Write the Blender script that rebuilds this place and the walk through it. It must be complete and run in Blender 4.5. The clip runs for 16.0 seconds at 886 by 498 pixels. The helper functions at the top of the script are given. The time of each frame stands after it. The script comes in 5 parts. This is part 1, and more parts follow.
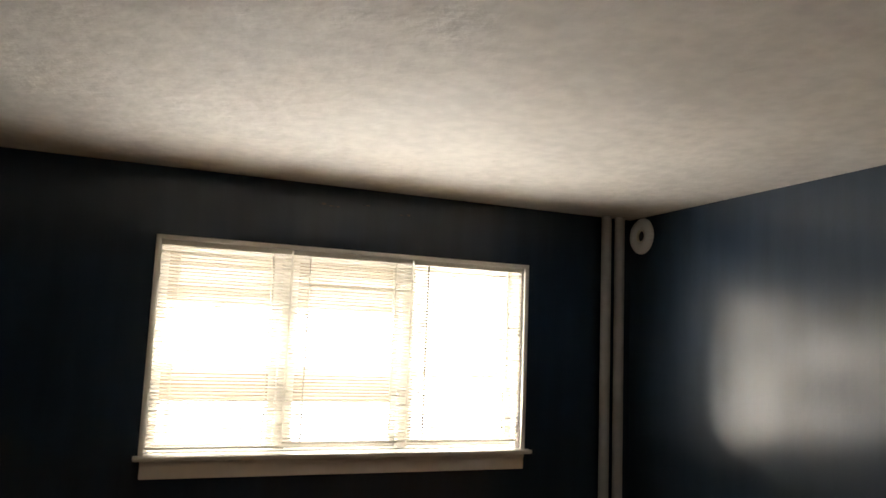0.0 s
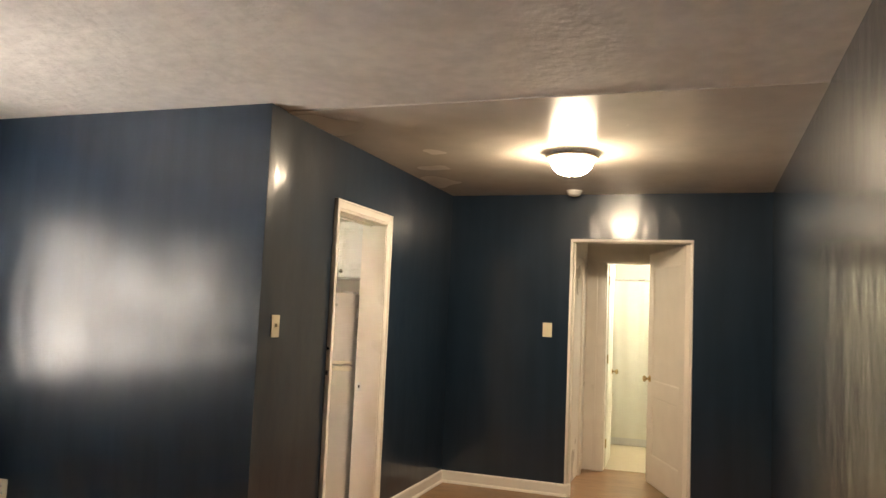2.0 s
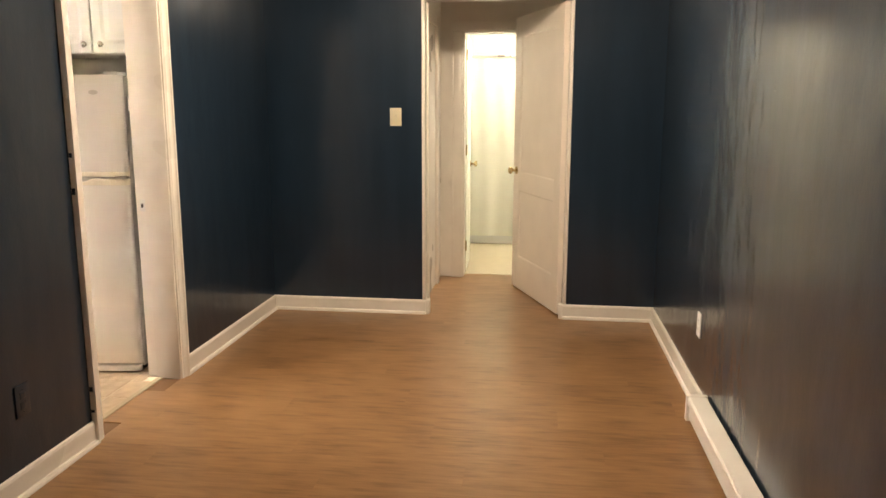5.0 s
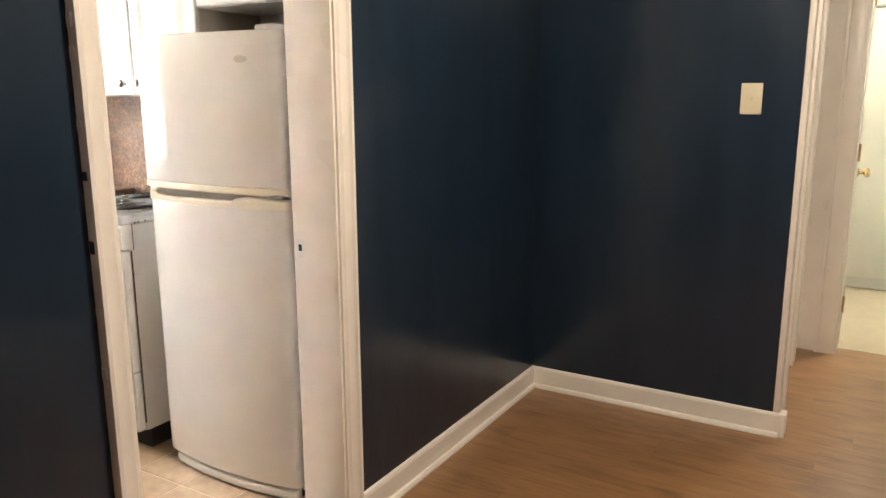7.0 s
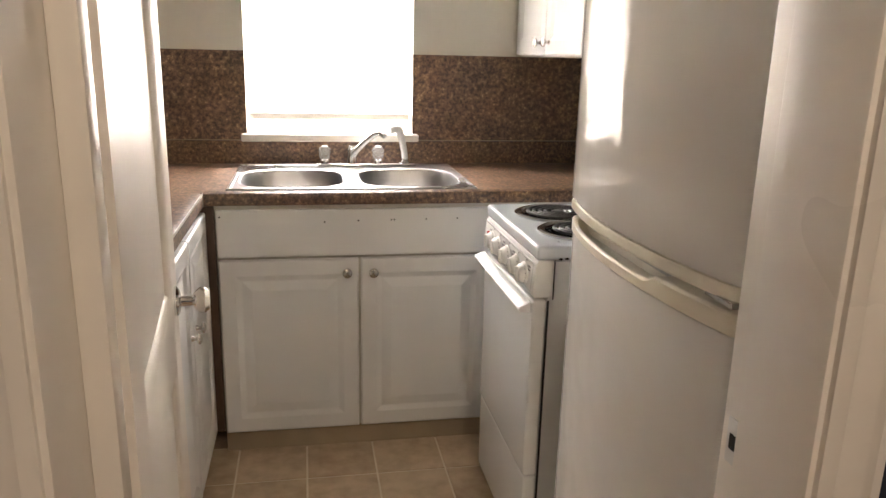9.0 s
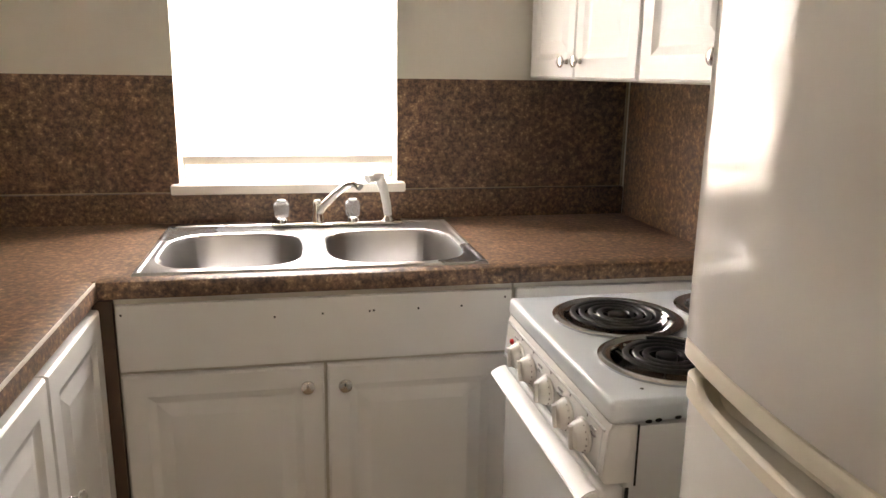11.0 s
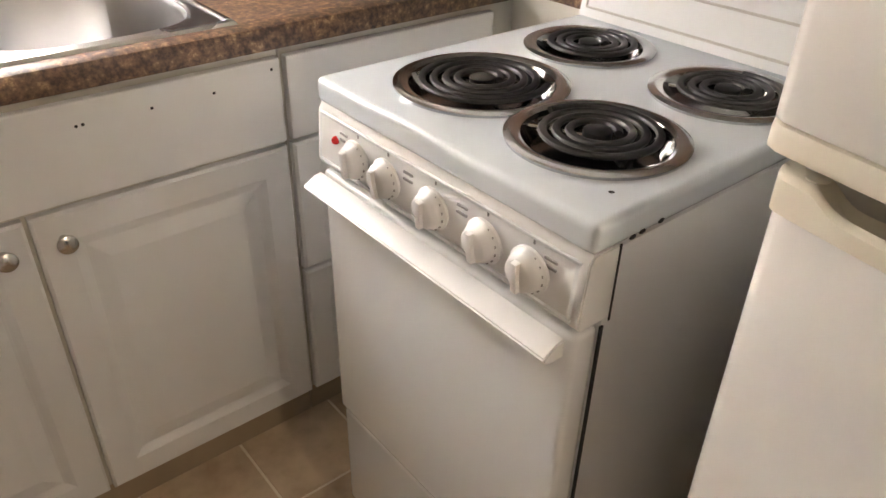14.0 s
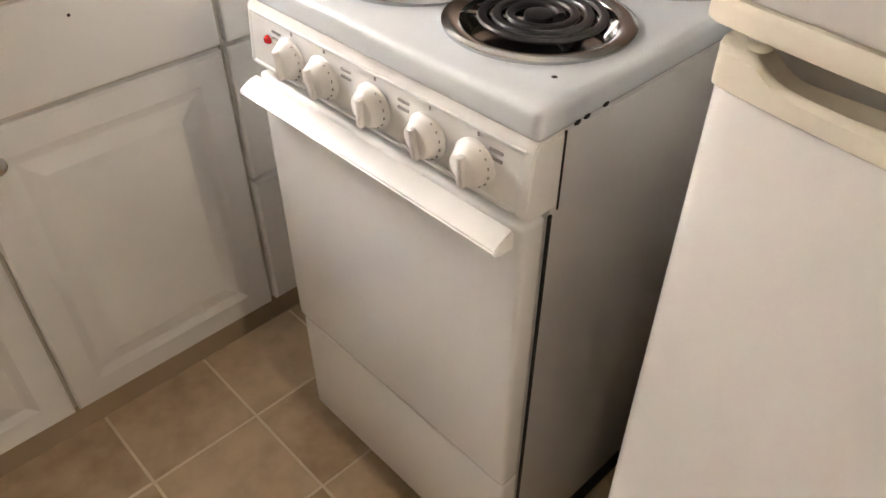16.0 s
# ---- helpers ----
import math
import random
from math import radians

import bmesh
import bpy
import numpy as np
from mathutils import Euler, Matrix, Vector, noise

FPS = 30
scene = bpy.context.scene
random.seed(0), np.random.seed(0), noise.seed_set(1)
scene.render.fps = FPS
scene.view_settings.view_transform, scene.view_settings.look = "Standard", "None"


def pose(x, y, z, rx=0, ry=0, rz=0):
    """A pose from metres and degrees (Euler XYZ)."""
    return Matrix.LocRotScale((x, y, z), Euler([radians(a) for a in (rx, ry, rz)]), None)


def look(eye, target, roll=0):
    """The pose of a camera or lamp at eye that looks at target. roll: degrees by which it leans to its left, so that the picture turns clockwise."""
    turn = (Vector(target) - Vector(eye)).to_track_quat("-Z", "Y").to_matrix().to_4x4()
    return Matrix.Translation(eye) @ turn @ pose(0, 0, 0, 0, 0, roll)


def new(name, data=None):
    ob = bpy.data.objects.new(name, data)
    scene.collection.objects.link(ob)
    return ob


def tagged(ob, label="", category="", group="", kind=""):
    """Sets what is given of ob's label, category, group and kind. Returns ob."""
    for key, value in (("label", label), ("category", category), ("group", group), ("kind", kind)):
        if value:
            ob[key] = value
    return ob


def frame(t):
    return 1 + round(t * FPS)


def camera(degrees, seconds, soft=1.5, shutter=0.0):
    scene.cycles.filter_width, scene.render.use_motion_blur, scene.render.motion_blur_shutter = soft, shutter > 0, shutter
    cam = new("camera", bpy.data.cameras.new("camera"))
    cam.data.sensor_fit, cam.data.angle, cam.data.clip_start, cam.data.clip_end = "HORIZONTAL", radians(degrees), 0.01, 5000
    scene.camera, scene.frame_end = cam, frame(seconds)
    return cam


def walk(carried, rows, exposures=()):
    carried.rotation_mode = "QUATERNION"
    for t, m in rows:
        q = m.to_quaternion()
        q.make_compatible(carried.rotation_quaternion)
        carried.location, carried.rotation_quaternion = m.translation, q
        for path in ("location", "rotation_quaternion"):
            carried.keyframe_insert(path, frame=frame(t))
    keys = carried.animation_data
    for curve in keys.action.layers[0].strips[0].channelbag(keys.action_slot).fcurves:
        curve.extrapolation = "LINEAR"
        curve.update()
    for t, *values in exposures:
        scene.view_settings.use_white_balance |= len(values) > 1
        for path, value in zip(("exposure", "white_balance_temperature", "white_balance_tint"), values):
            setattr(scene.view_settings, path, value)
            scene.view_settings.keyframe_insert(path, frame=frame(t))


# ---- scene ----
cam = camera(61.3, 16.0)
METRES, EYE, TILT, LEAN, TURN = 8.0, 1.5, 0.0, 0.0, -22.8
PATH = [
    (0, (0.038, 0.068, 1.54), (0.783, 1.908, 1.787), 2.3),
    (0.5, (0.071, 0.106, 1.511), (1.224, 1.717, 1.79), 2.2),
    (1, (0.093, 0.101, 1.481), (1.592, 1.4, 1.737), 2.7),
    (1.5, (0.134, 0.091, 1.461), (1.871, 1.057, 1.681), 2.5),
    (2, (0.139, 0.053, 1.464), (2.019, 0.716, 1.631), 2.5),
    (2.5, (0.154, 0.047, 1.462), (2.108, 0.463, 1.551), 1.9),
    (3, (0.176, 0.051, 1.455), (2.152, 0.343, 1.362), 0.5),
    (3.5, (0.307, 0.076, 1.395), (2.274, 0.296, 1.103), -0.2),
    (6, (2.408, 0.559, 1.392), (4.338, 0.868, 0.967), 0.0),
    (6.5, (2.864, 0.664, 1.388), (4.707, 1.312, 0.96), -0.0),
    (7, (3.272, 0.825, 1.372), (4.956, 1.825, 0.966), -0.2),
    (7.5, (3.682, 0.992, 1.377), (5.141, 2.299, 0.973), 1.3),
    (8, (3.98, 1.182, 1.377), (5.16, 2.735, 0.931), 1.9),
    (8.5, (4.234, 1.407, 1.363), (5.115, 3.143, 0.906), 1.9),
    (9, (4.458, 1.581, 1.374), (4.811, 3.483, 0.866), 1.4),
    (11.5, (4.562, 2.484, 1.383), (4.988, 4.387, 0.94), 0.4),
    (12, (4.555, 2.644, 1.374), (5.334, 4.442, 0.973), 0.8),
    (12.5, (4.518, 2.809, 1.393), (5.637, 4.414, 0.981), 1.3),
    (13, (4.508, 2.881, 1.382), (5.77, 4.345, 0.868), 2.3),
    (13.5, (4.504, 2.863, 1.347), (5.749, 4.26, 0.642), 2.2),
    (14, (4.49, 2.841, 1.299), (5.568, 4.132, 0.216), 1.2),
    (14.5, (4.487, 2.831, 1.281), (5.504, 4.015, 0.031), 0.6),
    (15, (4.489, 2.835, 1.281), (5.519, 3.971, -0.003), 0.6),
    (15.5, (4.493, 2.84, 1.285), (5.525, 3.936, -0.032), -0.2),
    (16, (4.507, 2.837, 1.283), (5.565, 3.945, -0.003), -0.0),
]
EXPOSURES = [(0, 1.1, 7200, 9), (0.5, 0.92, 7100, 9), (1, 1.45, 7200, 10), (1.5, 1.9, 7300, 12), (2, 2.0, 7300, 13), (2.5, 2.0, 7500, 14), (3.5, 2.22, 7400, 14), (6, 2.25, 6700, 14), (7, 2.1, 6400, 14), (8, 1.85, 6500, 15), (9, 0.9, 6700, 17), (11.5, 0.49, 6900, 18), (12, 0.28, 6800, 18), (12.5, 0.33, 6800, 18), (13, 0.6, 6900, 18), (13.5, 0.80, 6800, 18), (14.5, 1.13, 6800, 18), (16, 1.2, 6800, 18)]
walk(cam, [(t, look(eye, target, roll)) for t, eye, target, roll in PATH], EXPOSURES)

# ------------------------------------------------------------------ world and light
world = bpy.data.worlds.new("sky")
scene.world = world
world.use_nodes = True
wn = world.node_tree
sky = wn.nodes.new("ShaderNodeTexSky")
sky.sky_type = 'NISHITA'
sky.sun_disc = False
sky.sun_elevation, sky.sun_rotation = radians(38), radians(200)
wn.links.new(sky.outputs[0], wn.nodes["Background"].inputs[0])
wn.nodes["Background"].inputs[1].default_value = 0.12

sun = new("sun", bpy.data.lights.new("sun", 'SUN'))
sun.data.energy, sun.data.angle, sun.data.color = 2.5, radians(0.6), (1.0, 0.95, 0.88)
sun.matrix_basis = look((0, -20, 16), (2, 6, 0))


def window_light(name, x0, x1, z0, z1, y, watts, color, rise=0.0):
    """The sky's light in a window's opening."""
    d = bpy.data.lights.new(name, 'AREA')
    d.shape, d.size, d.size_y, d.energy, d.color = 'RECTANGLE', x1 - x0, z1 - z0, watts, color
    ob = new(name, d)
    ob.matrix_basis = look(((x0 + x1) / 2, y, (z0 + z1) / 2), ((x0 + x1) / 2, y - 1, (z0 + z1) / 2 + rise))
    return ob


WARM = (1.0, 0.80, 0.56)
window_light("window_light", 1.76, 2.5, 0.86, 1.40, 4.93, 8.2, (0.97, 0.98, 1.0))
window_light("window_light", 1.76, 2.5, 1.40, 2.04, 4.93, 5.8, (0.97, 0.98, 1.0))
window_light("window_light", 0.2, 1.74, 1.34, 1.72, 4.93, 13.5, (0.97, 0.98, 1.0))
window_light("window_light", 0.2, 1.74, 0.86, 1.12, 4.93, 8, (0.97, 0.98, 1.0))
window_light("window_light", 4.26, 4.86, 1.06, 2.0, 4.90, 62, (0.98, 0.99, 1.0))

# ------------------------------------------------------------------ materials


def material(name, color, rough=0.5, metal=0.0, spots=0.12, scale=8.0, stretch=(1, 1, 1), bump=0.0, bump_scale=60.0,
             color2=None, rough_var=0.05, coat=0.0, emit=0.0, transmission=0.0, wave=0.0, wave_scale=4.0, island=0.0, detail=6.0):
    """A painted, worn or grained surface: two scales of tint, uneven gloss, and fine relief."""
    m = bpy.data.materials.new(name)
    m.use_nodes = True
    nt, nodes = m.node_tree, m.node_tree.nodes
    b = nodes["Principled BSDF"]
    co = nodes.new("ShaderNodeTexCoord")
    mp = nodes.new("ShaderNodeMapping")
    mp.inputs["Scale"].default_value = stretch
    mp.inputs["Location"].default_value = (3.7, 5.1, 2.3)
    if island:
        ob_info = nodes.new("ShaderNodeObjectInfo")
        shift = nodes.new("ShaderNodeVectorMath")
        shift.operation = 'MULTIPLY_ADD'
        shift.inputs[1].default_value = (37.0, 53.0, 11.0)
        nt.links.new(ob_info.outputs["Random"], shift.inputs[0])
        nt.links.new(co.outputs["Object"], shift.inputs[2])
        nt.links.new(shift.outputs[0], mp.inputs[0])
    else:
        nt.links.new(co.outputs["Object"], mp.inputs[0])
    n1 = nodes.new("ShaderNodeTexNoise")
    n1.inputs["Scale"].default_value, n1.inputs["Detail"].default_value = scale, detail
    nt.links.new(mp.outputs[0], n1.inputs["Vector"])
    n2 = nodes.new("ShaderNodeTexNoise")
    n2.inputs["Scale"].default_value, n2.inputs["Detail"].default_value = scale * 0.13, 3
    nt.links.new(mp.outputs[0], n2.inputs["Vector"])
    add = nodes.new("ShaderNodeMath")
    add.operation = 'ADD'
    nt.links.new(n1.outputs[0], add.inputs[0])
    nt.links.new(n2.outputs[0], add.inputs[1])
    last = add
    if island:
        oi = nodes.new("ShaderNodeObjectInfo")
        mul = nodes.new("ShaderNodeMath")
        mul.operation = 'MULTIPLY_ADD'
        mul.inputs[1].default_value, mul.inputs[2].default_value = island, -island / 2
        nt.links.new(oi.outputs["Random"], mul.inputs[0])
        add2 = nodes.new("ShaderNodeMath")
        add2.operation = 'ADD'
        nt.links.new(add.outputs[0], add2.inputs[0])
        nt.links.new(mul.outputs[0], add2.inputs[1])
        last = add2
    ramp = nodes.new("ShaderNodeMapRange")
    ramp.interpolation_type = 'SMOOTHSTEP'
    ramp.inputs[1].default_value, ramp.inputs[2].default_value = 0.6, 1.4
    nt.links.new(last.outputs[0], ramp.inputs[0])
    mix = nodes.new("ShaderNodeMix")
    mix.data_type = 'RGBA'
    c2 = color2 or tuple(c * (1 - spots) for c in color)
    mix.inputs[6].default_value, mix.inputs[7].default_value = (*c2, 1), (*color, 1)
    nt.links.new(ramp.outputs[0], mix.inputs[0])
    nt.links.new(mix.outputs[2], b.inputs["Base Color"])
    rr = nodes.new("ShaderNodeMapRange")
    rr.interpolation_type = 'SMOOTHSTEP'
    rr.inputs[1].default_value, rr.inputs[2].default_value = 0.15, 0.85
    rr.inputs[3].default_value, rr.inputs[4].default_value = max(rough - rough_var, 0.02), rough + rough_var
    nt.links.new(n2.outputs[0], rr.inputs[0])
    nt.links.new(rr.outputs[0], b.inputs["Roughness"])
    b.inputs["Metallic"].default_value = metal
    b.inputs["Coat Weight"].default_value = coat
    b.inputs["Transmission Weight"].default_value = transmission
    if emit:
        b.inputs["Emission Color"].default_value = (*color, 1)
        b.inputs["Emission Strength"].default_value = emit
    if bump:
        nb = nodes.new("ShaderNodeTexNoise")
        nb.inputs["Scale"].default_value, nb.inputs["Detail"].default_value = bump_scale, 5
        nt.links.new(mp.outputs[0], nb.inputs["Vector"])
        bp = nodes.new("ShaderNodeBump")
        bp.inputs["Strength"].default_value, bp.inputs["Distance"].default_value = bump, 0.01
        nt.links.new(nb.outputs[0], bp.inputs["Height"])
        nt.links.new(bp.outputs[0], b.inputs["Normal"])
        if wave:
            nw = nodes.new("ShaderNodeTexNoise")
            nw.inputs["Scale"].default_value, nw.inputs["Detail"].default_value = wave_scale, 2.0
            nt.links.new(co.outputs["Object"], nw.inputs["Vector"])
            bw = nodes.new("ShaderNodeBump")
            bw.inputs["Strength"].default_value, bw.inputs["Distance"].default_value = 1.0, wave
            nt.links.new(nw.outputs[0], bw.inputs["Height"])
            nt.links.new(bw.outputs[0], bp.inputs["Normal"])
    return m


def granite_laminate():
    """Brown speckled laminate of counter and splashback."""
    m = bpy.data.materials.new("brown_speckled_laminate")
    m.use_nodes = True
    nt, nodes = m.node_tree, m.node_tree.nodes
    b = nodes["Principled BSDF"]
    co = nodes.new("ShaderNodeTexCoord")
    n1 = nodes.new("ShaderNodeTexNoise")
    n1.inputs["Scale"].default_value, n1.inputs["Detail"].default_value, n1.inputs["Roughness"].default_value = 78, 6, 0.68
    n2 = nodes.new("ShaderNodeTexNoise")
    n2.inputs["Scale"].default_value, n2.inputs["Detail"].default_value = 20, 5
    for n in (n1, n2):
        nt.links.new(co.outputs["Object"], n.inputs["Vector"])
    r1 = nodes.new("ShaderNodeValToRGB")
    e = r1.color_ramp.elements
    e[0].position, e[0].color = 0.34, (0.054, 0.033, 0.024, 1)
    e[1].position, e[1].color = 0.68, (0.47, 0.315, 0.18, 1)
    for p, c in ((0.44, (0.106, 0.063, 0.042, 1)), (0.52, (0.180, 0.104, 0.061, 1)), (0.60, (0.255, 0.152, 0.086, 1))):
        k = e.new(p)
        k.color = c
    nt.links.new(n1.outputs[0], r1.inputs[0])
    r2 = nodes.new("ShaderNodeMapRange")
    r2.inputs[1].default_value, r2.inputs[2].default_value, r2.inputs[3].default_value, r2.inputs[4].default_value = 0.3, 0.7, 0.72, 1.25
    nt.links.new(n2.outputs[0], r2.inputs[0])
    mx = nodes.new("ShaderNodeMix")
    mx.data_type, mx.blend_type = 'RGBA', 'MULTIPLY'
    mx.inputs[0].default_value = 1
    nt.links.new(r1.outputs[0], mx.inputs[6])
    nt.links.new(r2.outputs[0], mx.inputs[7])
    nt.links.new(mx.outputs[2], b.inputs["Base Color"])
    b.inputs["Roughness"].default_value = 0.42
    return m


def navy_paint():
    """Navy gloss enamel rolled and brushed on old plaster: uneven gloss, lap streaks, roller stipple and lumps beneath."""
    m = bpy.data.materials.new("navy_gloss_paint")
    m.use_nodes = True
    nt, nodes = m.node_tree, m.node_tree.nodes
    b = nodes["Principled BSDF"]
    co = nodes.new("ShaderNodeTexCoord")

    def noise(scale, detail, stretch=(1, 1, 1), rough=0.5):
        mp = nodes.new("ShaderNodeMapping")
        mp.inputs["Scale"].default_value = stretch
        n = nodes.new("ShaderNodeTexNoise")
        n.inputs["Scale"].default_value, n.inputs["Detail"].default_value, n.inputs["Roughness"].default_value = scale, detail, rough
        nt.links.new(co.outputs["Object"], mp.inputs[0])
        nt.links.new(mp.outputs[0], n.inputs["Vector"])
        return n

    def ranged(n, lo, hi, a, z):
        g = nodes.new("ShaderNodeMapRange")
        g.inputs[1].default_value, g.inputs[2].default_value, g.inputs[3].default_value, g.inputs[4].default_value = lo, hi, a, z
        nt.links.new(n.outputs[0], g.inputs[0])
        return g

    streak, stipple, lumps, ripple = noise(9, 4, (1, 1, 0.10)), noise(85, 3, (1, 1, 0.55)), noise(4.2, 2.5, (1, 1, 0.6)), noise(20, 3, (1, 1, 0.35))
    mix = nodes.new("ShaderNodeMix")
    mix.data_type = 'RGBA'
    mix.inputs[6].default_value, mix.inputs[7].default_value = (0.0085, 0.0205, 0.038, 1), (0.0112, 0.0258, 0.047, 1)
    nt.links.new(ranged(streak, 0.35, 0.65, 0, 1).outputs[0], mix.inputs[0])
    nt.links.new(mix.outputs[2], b.inputs["Base Color"])
    b.inputs["Roughness"].default_value = 0.46
    b.inputs["Specular IOR Level"].default_value = 0.17
    b.inputs["Coat Weight"].default_value = 1.0
    nt.links.new(ranged(streak, 0.3, 0.7, 0.165, 0.215).outputs[0], b.inputs["Coat Roughness"])
    last = None
    for n, dist, power in ((lumps, 0.0075, 1.0), (ripple, 0.0010, 1.0), (stipple, 0.0014, 0.3)):
        bp = nodes.new("ShaderNodeBump")
        bp.inputs["Strength"].default_value, bp.inputs["Distance"].default_value = power, dist
        nt.links.new(n.outputs[0], bp.inputs["Height"])
        if last is not None:
            nt.links.new(last.outputs[0], bp.inputs["Normal"])
        last = bp
    nt.links.new(last.outputs[0], b.inputs["Normal"])
    nt.links.new(last.outputs[0], b.inputs["Coat Normal"])
    return m


def wood_laminate():
    """Brown laminate planks: fine grain along y, soft mottling, and a slight change of tone from plank to plank."""
    m = bpy.data.materials.new("brown_wood_laminate")
    m.use_nodes = True
    nt, nodes = m.node_tree, m.node_tree.nodes
    b = nodes["Principled BSDF"]
    co, info, off = nodes.new("ShaderNodeTexCoord"), nodes.new("ShaderNodeObjectInfo"), nodes.new("ShaderNodeVectorMath")
    off.operation = 'MULTIPLY_ADD'
    off.inputs[1].default_value = (7.0, 13.0, 0.0)
    nt.links.new(info.outputs["Random"], off.inputs[0])
    nt.links.new(co.outputs["Object"], off.inputs[2])
    total, fine = None, None
    for stretch, scale, weight in (((1.0, 0.06, 1.0), 95, 0.26), ((1.0, 0.22, 1.0), 26, 0.32), ((1.0, 0.5, 1.0), 7, 0.30)):
        mp, n, mul = nodes.new("ShaderNodeMapping"), nodes.new("ShaderNodeTexNoise"), nodes.new("ShaderNodeMath")
        mp.inputs["Scale"].default_value = stretch
        n.inputs["Scale"].default_value, n.inputs["Detail"].default_value = scale, 3
        nt.links.new(off.outputs[0], mp.inputs[0])
        nt.links.new(mp.outputs[0], n.inputs["Vector"])
        mul.operation = 'MULTIPLY_ADD'
        mul.inputs[1].default_value = weight
        mul.inputs[2].default_value = 0.0
        nt.links.new(n.outputs[0], mul.inputs[0])
        if total is not None:
            nt.links.new(total.outputs[0], mul.inputs[2])
        total, fine = mul, fine or n
    tone = nodes.new("ShaderNodeMath")
    tone.operation = 'MULTIPLY_ADD'
    tone.inputs[1].default_value = 0.05
    nt.links.new(info.outputs["Random"], tone.inputs[0])
    nt.links.new(total.outputs[0], tone.inputs[2])
    ramp = nodes.new("ShaderNodeValToRGB")
    e = ramp.color_ramp.elements
    e[0].position, e[0].color = 0.33, (0.165, 0.084, 0.036, 1)
    e[1].position, e[1].color = 0.60, (0.345, 0.190, 0.088, 1)
    k = e.new(0.44)
    k.color = (0.262, 0.139, 0.063, 1)
    nt.links.new(tone.outputs[0], ramp.inputs[0])
    nt.links.new(ramp.outputs[0], b.inputs["Base Color"])
    b.inputs["Roughness"].default_value = 0.31
    bp = nodes.new("ShaderNodeBump")
    bp.inputs["Strength"].default_value, bp.inputs["Distance"].default_value = 0.12, 0.002
    nt.links.new(fine.outputs[0], bp.inputs["Height"])
    nt.links.new(bp.outputs[0], b.inputs["Normal"])
    return m


def plain(name, color, rough=0.4, metal=0.0, **kw):
    m = bpy.data.materials.new(name)
    m.use_nodes = True
    b = m.node_tree.nodes["Principled BSDF"]
    b.inputs["Base Color"].default_value = (*color, 1)
    b.inputs["Roughness"].default_value, b.inputs["Metallic"].default_value = rough, metal
    for k, val in kw.items():
        b.inputs[k.replace("_", " ")].default_value = val
    return m


def translucent(name, color, share):
    """Thin vinyl or cloth that lets part of the light through."""
    m = plain(name, color, 0.45)
    nt = m.node_tree
    tr = nt.nodes.new("ShaderNodeBsdfTranslucent")
    tr.inputs[0].default_value = (*color, 1)
    mx = nt.nodes.new("ShaderNodeMixShader")
    mx.inputs[0].default_value = share
    nt.links.new(nt.nodes["Principled BSDF"].outputs[0], mx.inputs[1])
    nt.links.new(tr.outputs[0], mx.inputs[2])
    nt.links.new(mx.outputs[0], nt.nodes["Material Output"].inputs[0])
    return m


NAVY = navy_paint()
CEIL = material("textured_ceiling_paint", (0.70, 0.645, 0.58), 0.75, spots=0.2, scale=11, bump=0.5, bump_scale=24, rough_var=0.1, wave=0.01, wave_scale=6)
CEIL_GLOSS = material("glossy_ceiling_paint", (0.66, 0.60, 0.52), 0.24, spots=0.12, scale=6, bump=0.05, bump_scale=14, rough_var=0.05)
CREAM = material("cream_wall_paint", (0.72, 0.69, 0.60), 0.5, spots=0.06, scale=6, bump=0.08, bump_scale=40)
TRIM = material("cream_white_gloss_trim", (0.87, 0.82, 0.75), 0.3, spots=0.07, scale=9, bump=0.05, bump_scale=30)
DOORPAINT = material("white_door_paint", (0.88, 0.82, 0.74), 0.35, spots=0.07, scale=6, bump=0.05, bump_scale=30)
CAB = material("white_cabinet_foil", (0.80, 0.80, 0.78), 0.36, spots=0.04, scale=5, rough_var=0.04)
# white box darkened below CAB, so gaps between fronts carry painted shade
CABBOX = material("shaded_cabinet_box", (0.58, 0.55, 0.48), 0.5, spots=0.08, scale=8)
TOE = material("tan_toe_kick", (0.42, 0.33, 0.22), 0.5, spots=0.2, scale=9)
LAMINATE = granite_laminate()
WOOD = wood_laminate()
SEAM = plain("dark_plank_seam", (0.18, 0.095, 0.045), 0.7)
TILE = material("tan_vinyl_tile", (0.63, 0.49, 0.34), 0.36, color2=(0.37, 0.265, 0.165), scale=17, island=0.16, bump=0.10, bump_scale=30, detail=9)
GROUT = material("pale_grout", (0.80, 0.71, 0.57), 0.75, spots=0.15, scale=20)
COOKTOP = material("cool_white_enamel", (0.70, 0.755, 0.79), 0.16, spots=0.03, scale=4, rough_var=0.04)
ENAMEL = material("white_enamel", (0.78, 0.79, 0.78), 0.16, spots=0.03, scale=4, rough_var=0.04)
FRIDGE = material("white_fridge_enamel", (0.78, 0.76, 0.72), 0.08, spots=0.04, scale=4, bump=0.02, bump_scale=130, rough_var=0.03, wave=0.006, wave_scale=5)
# greyer than FRIDGE: the shade on the cabinet's side is in this colour
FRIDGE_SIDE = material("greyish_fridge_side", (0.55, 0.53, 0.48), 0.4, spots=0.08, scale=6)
YELLOWED = material("yellowed_plastic", (0.84, 0.785, 0.655), 0.4, spots=0.08, scale=9)
KNOBWHITE = material("white_plastic", (0.77, 0.765, 0.74), 0.35, spots=0.05, scale=20)
IVORY = material("ivory_switch_plastic", (0.74, 0.68, 0.50), 0.35, spots=0.05, scale=20)
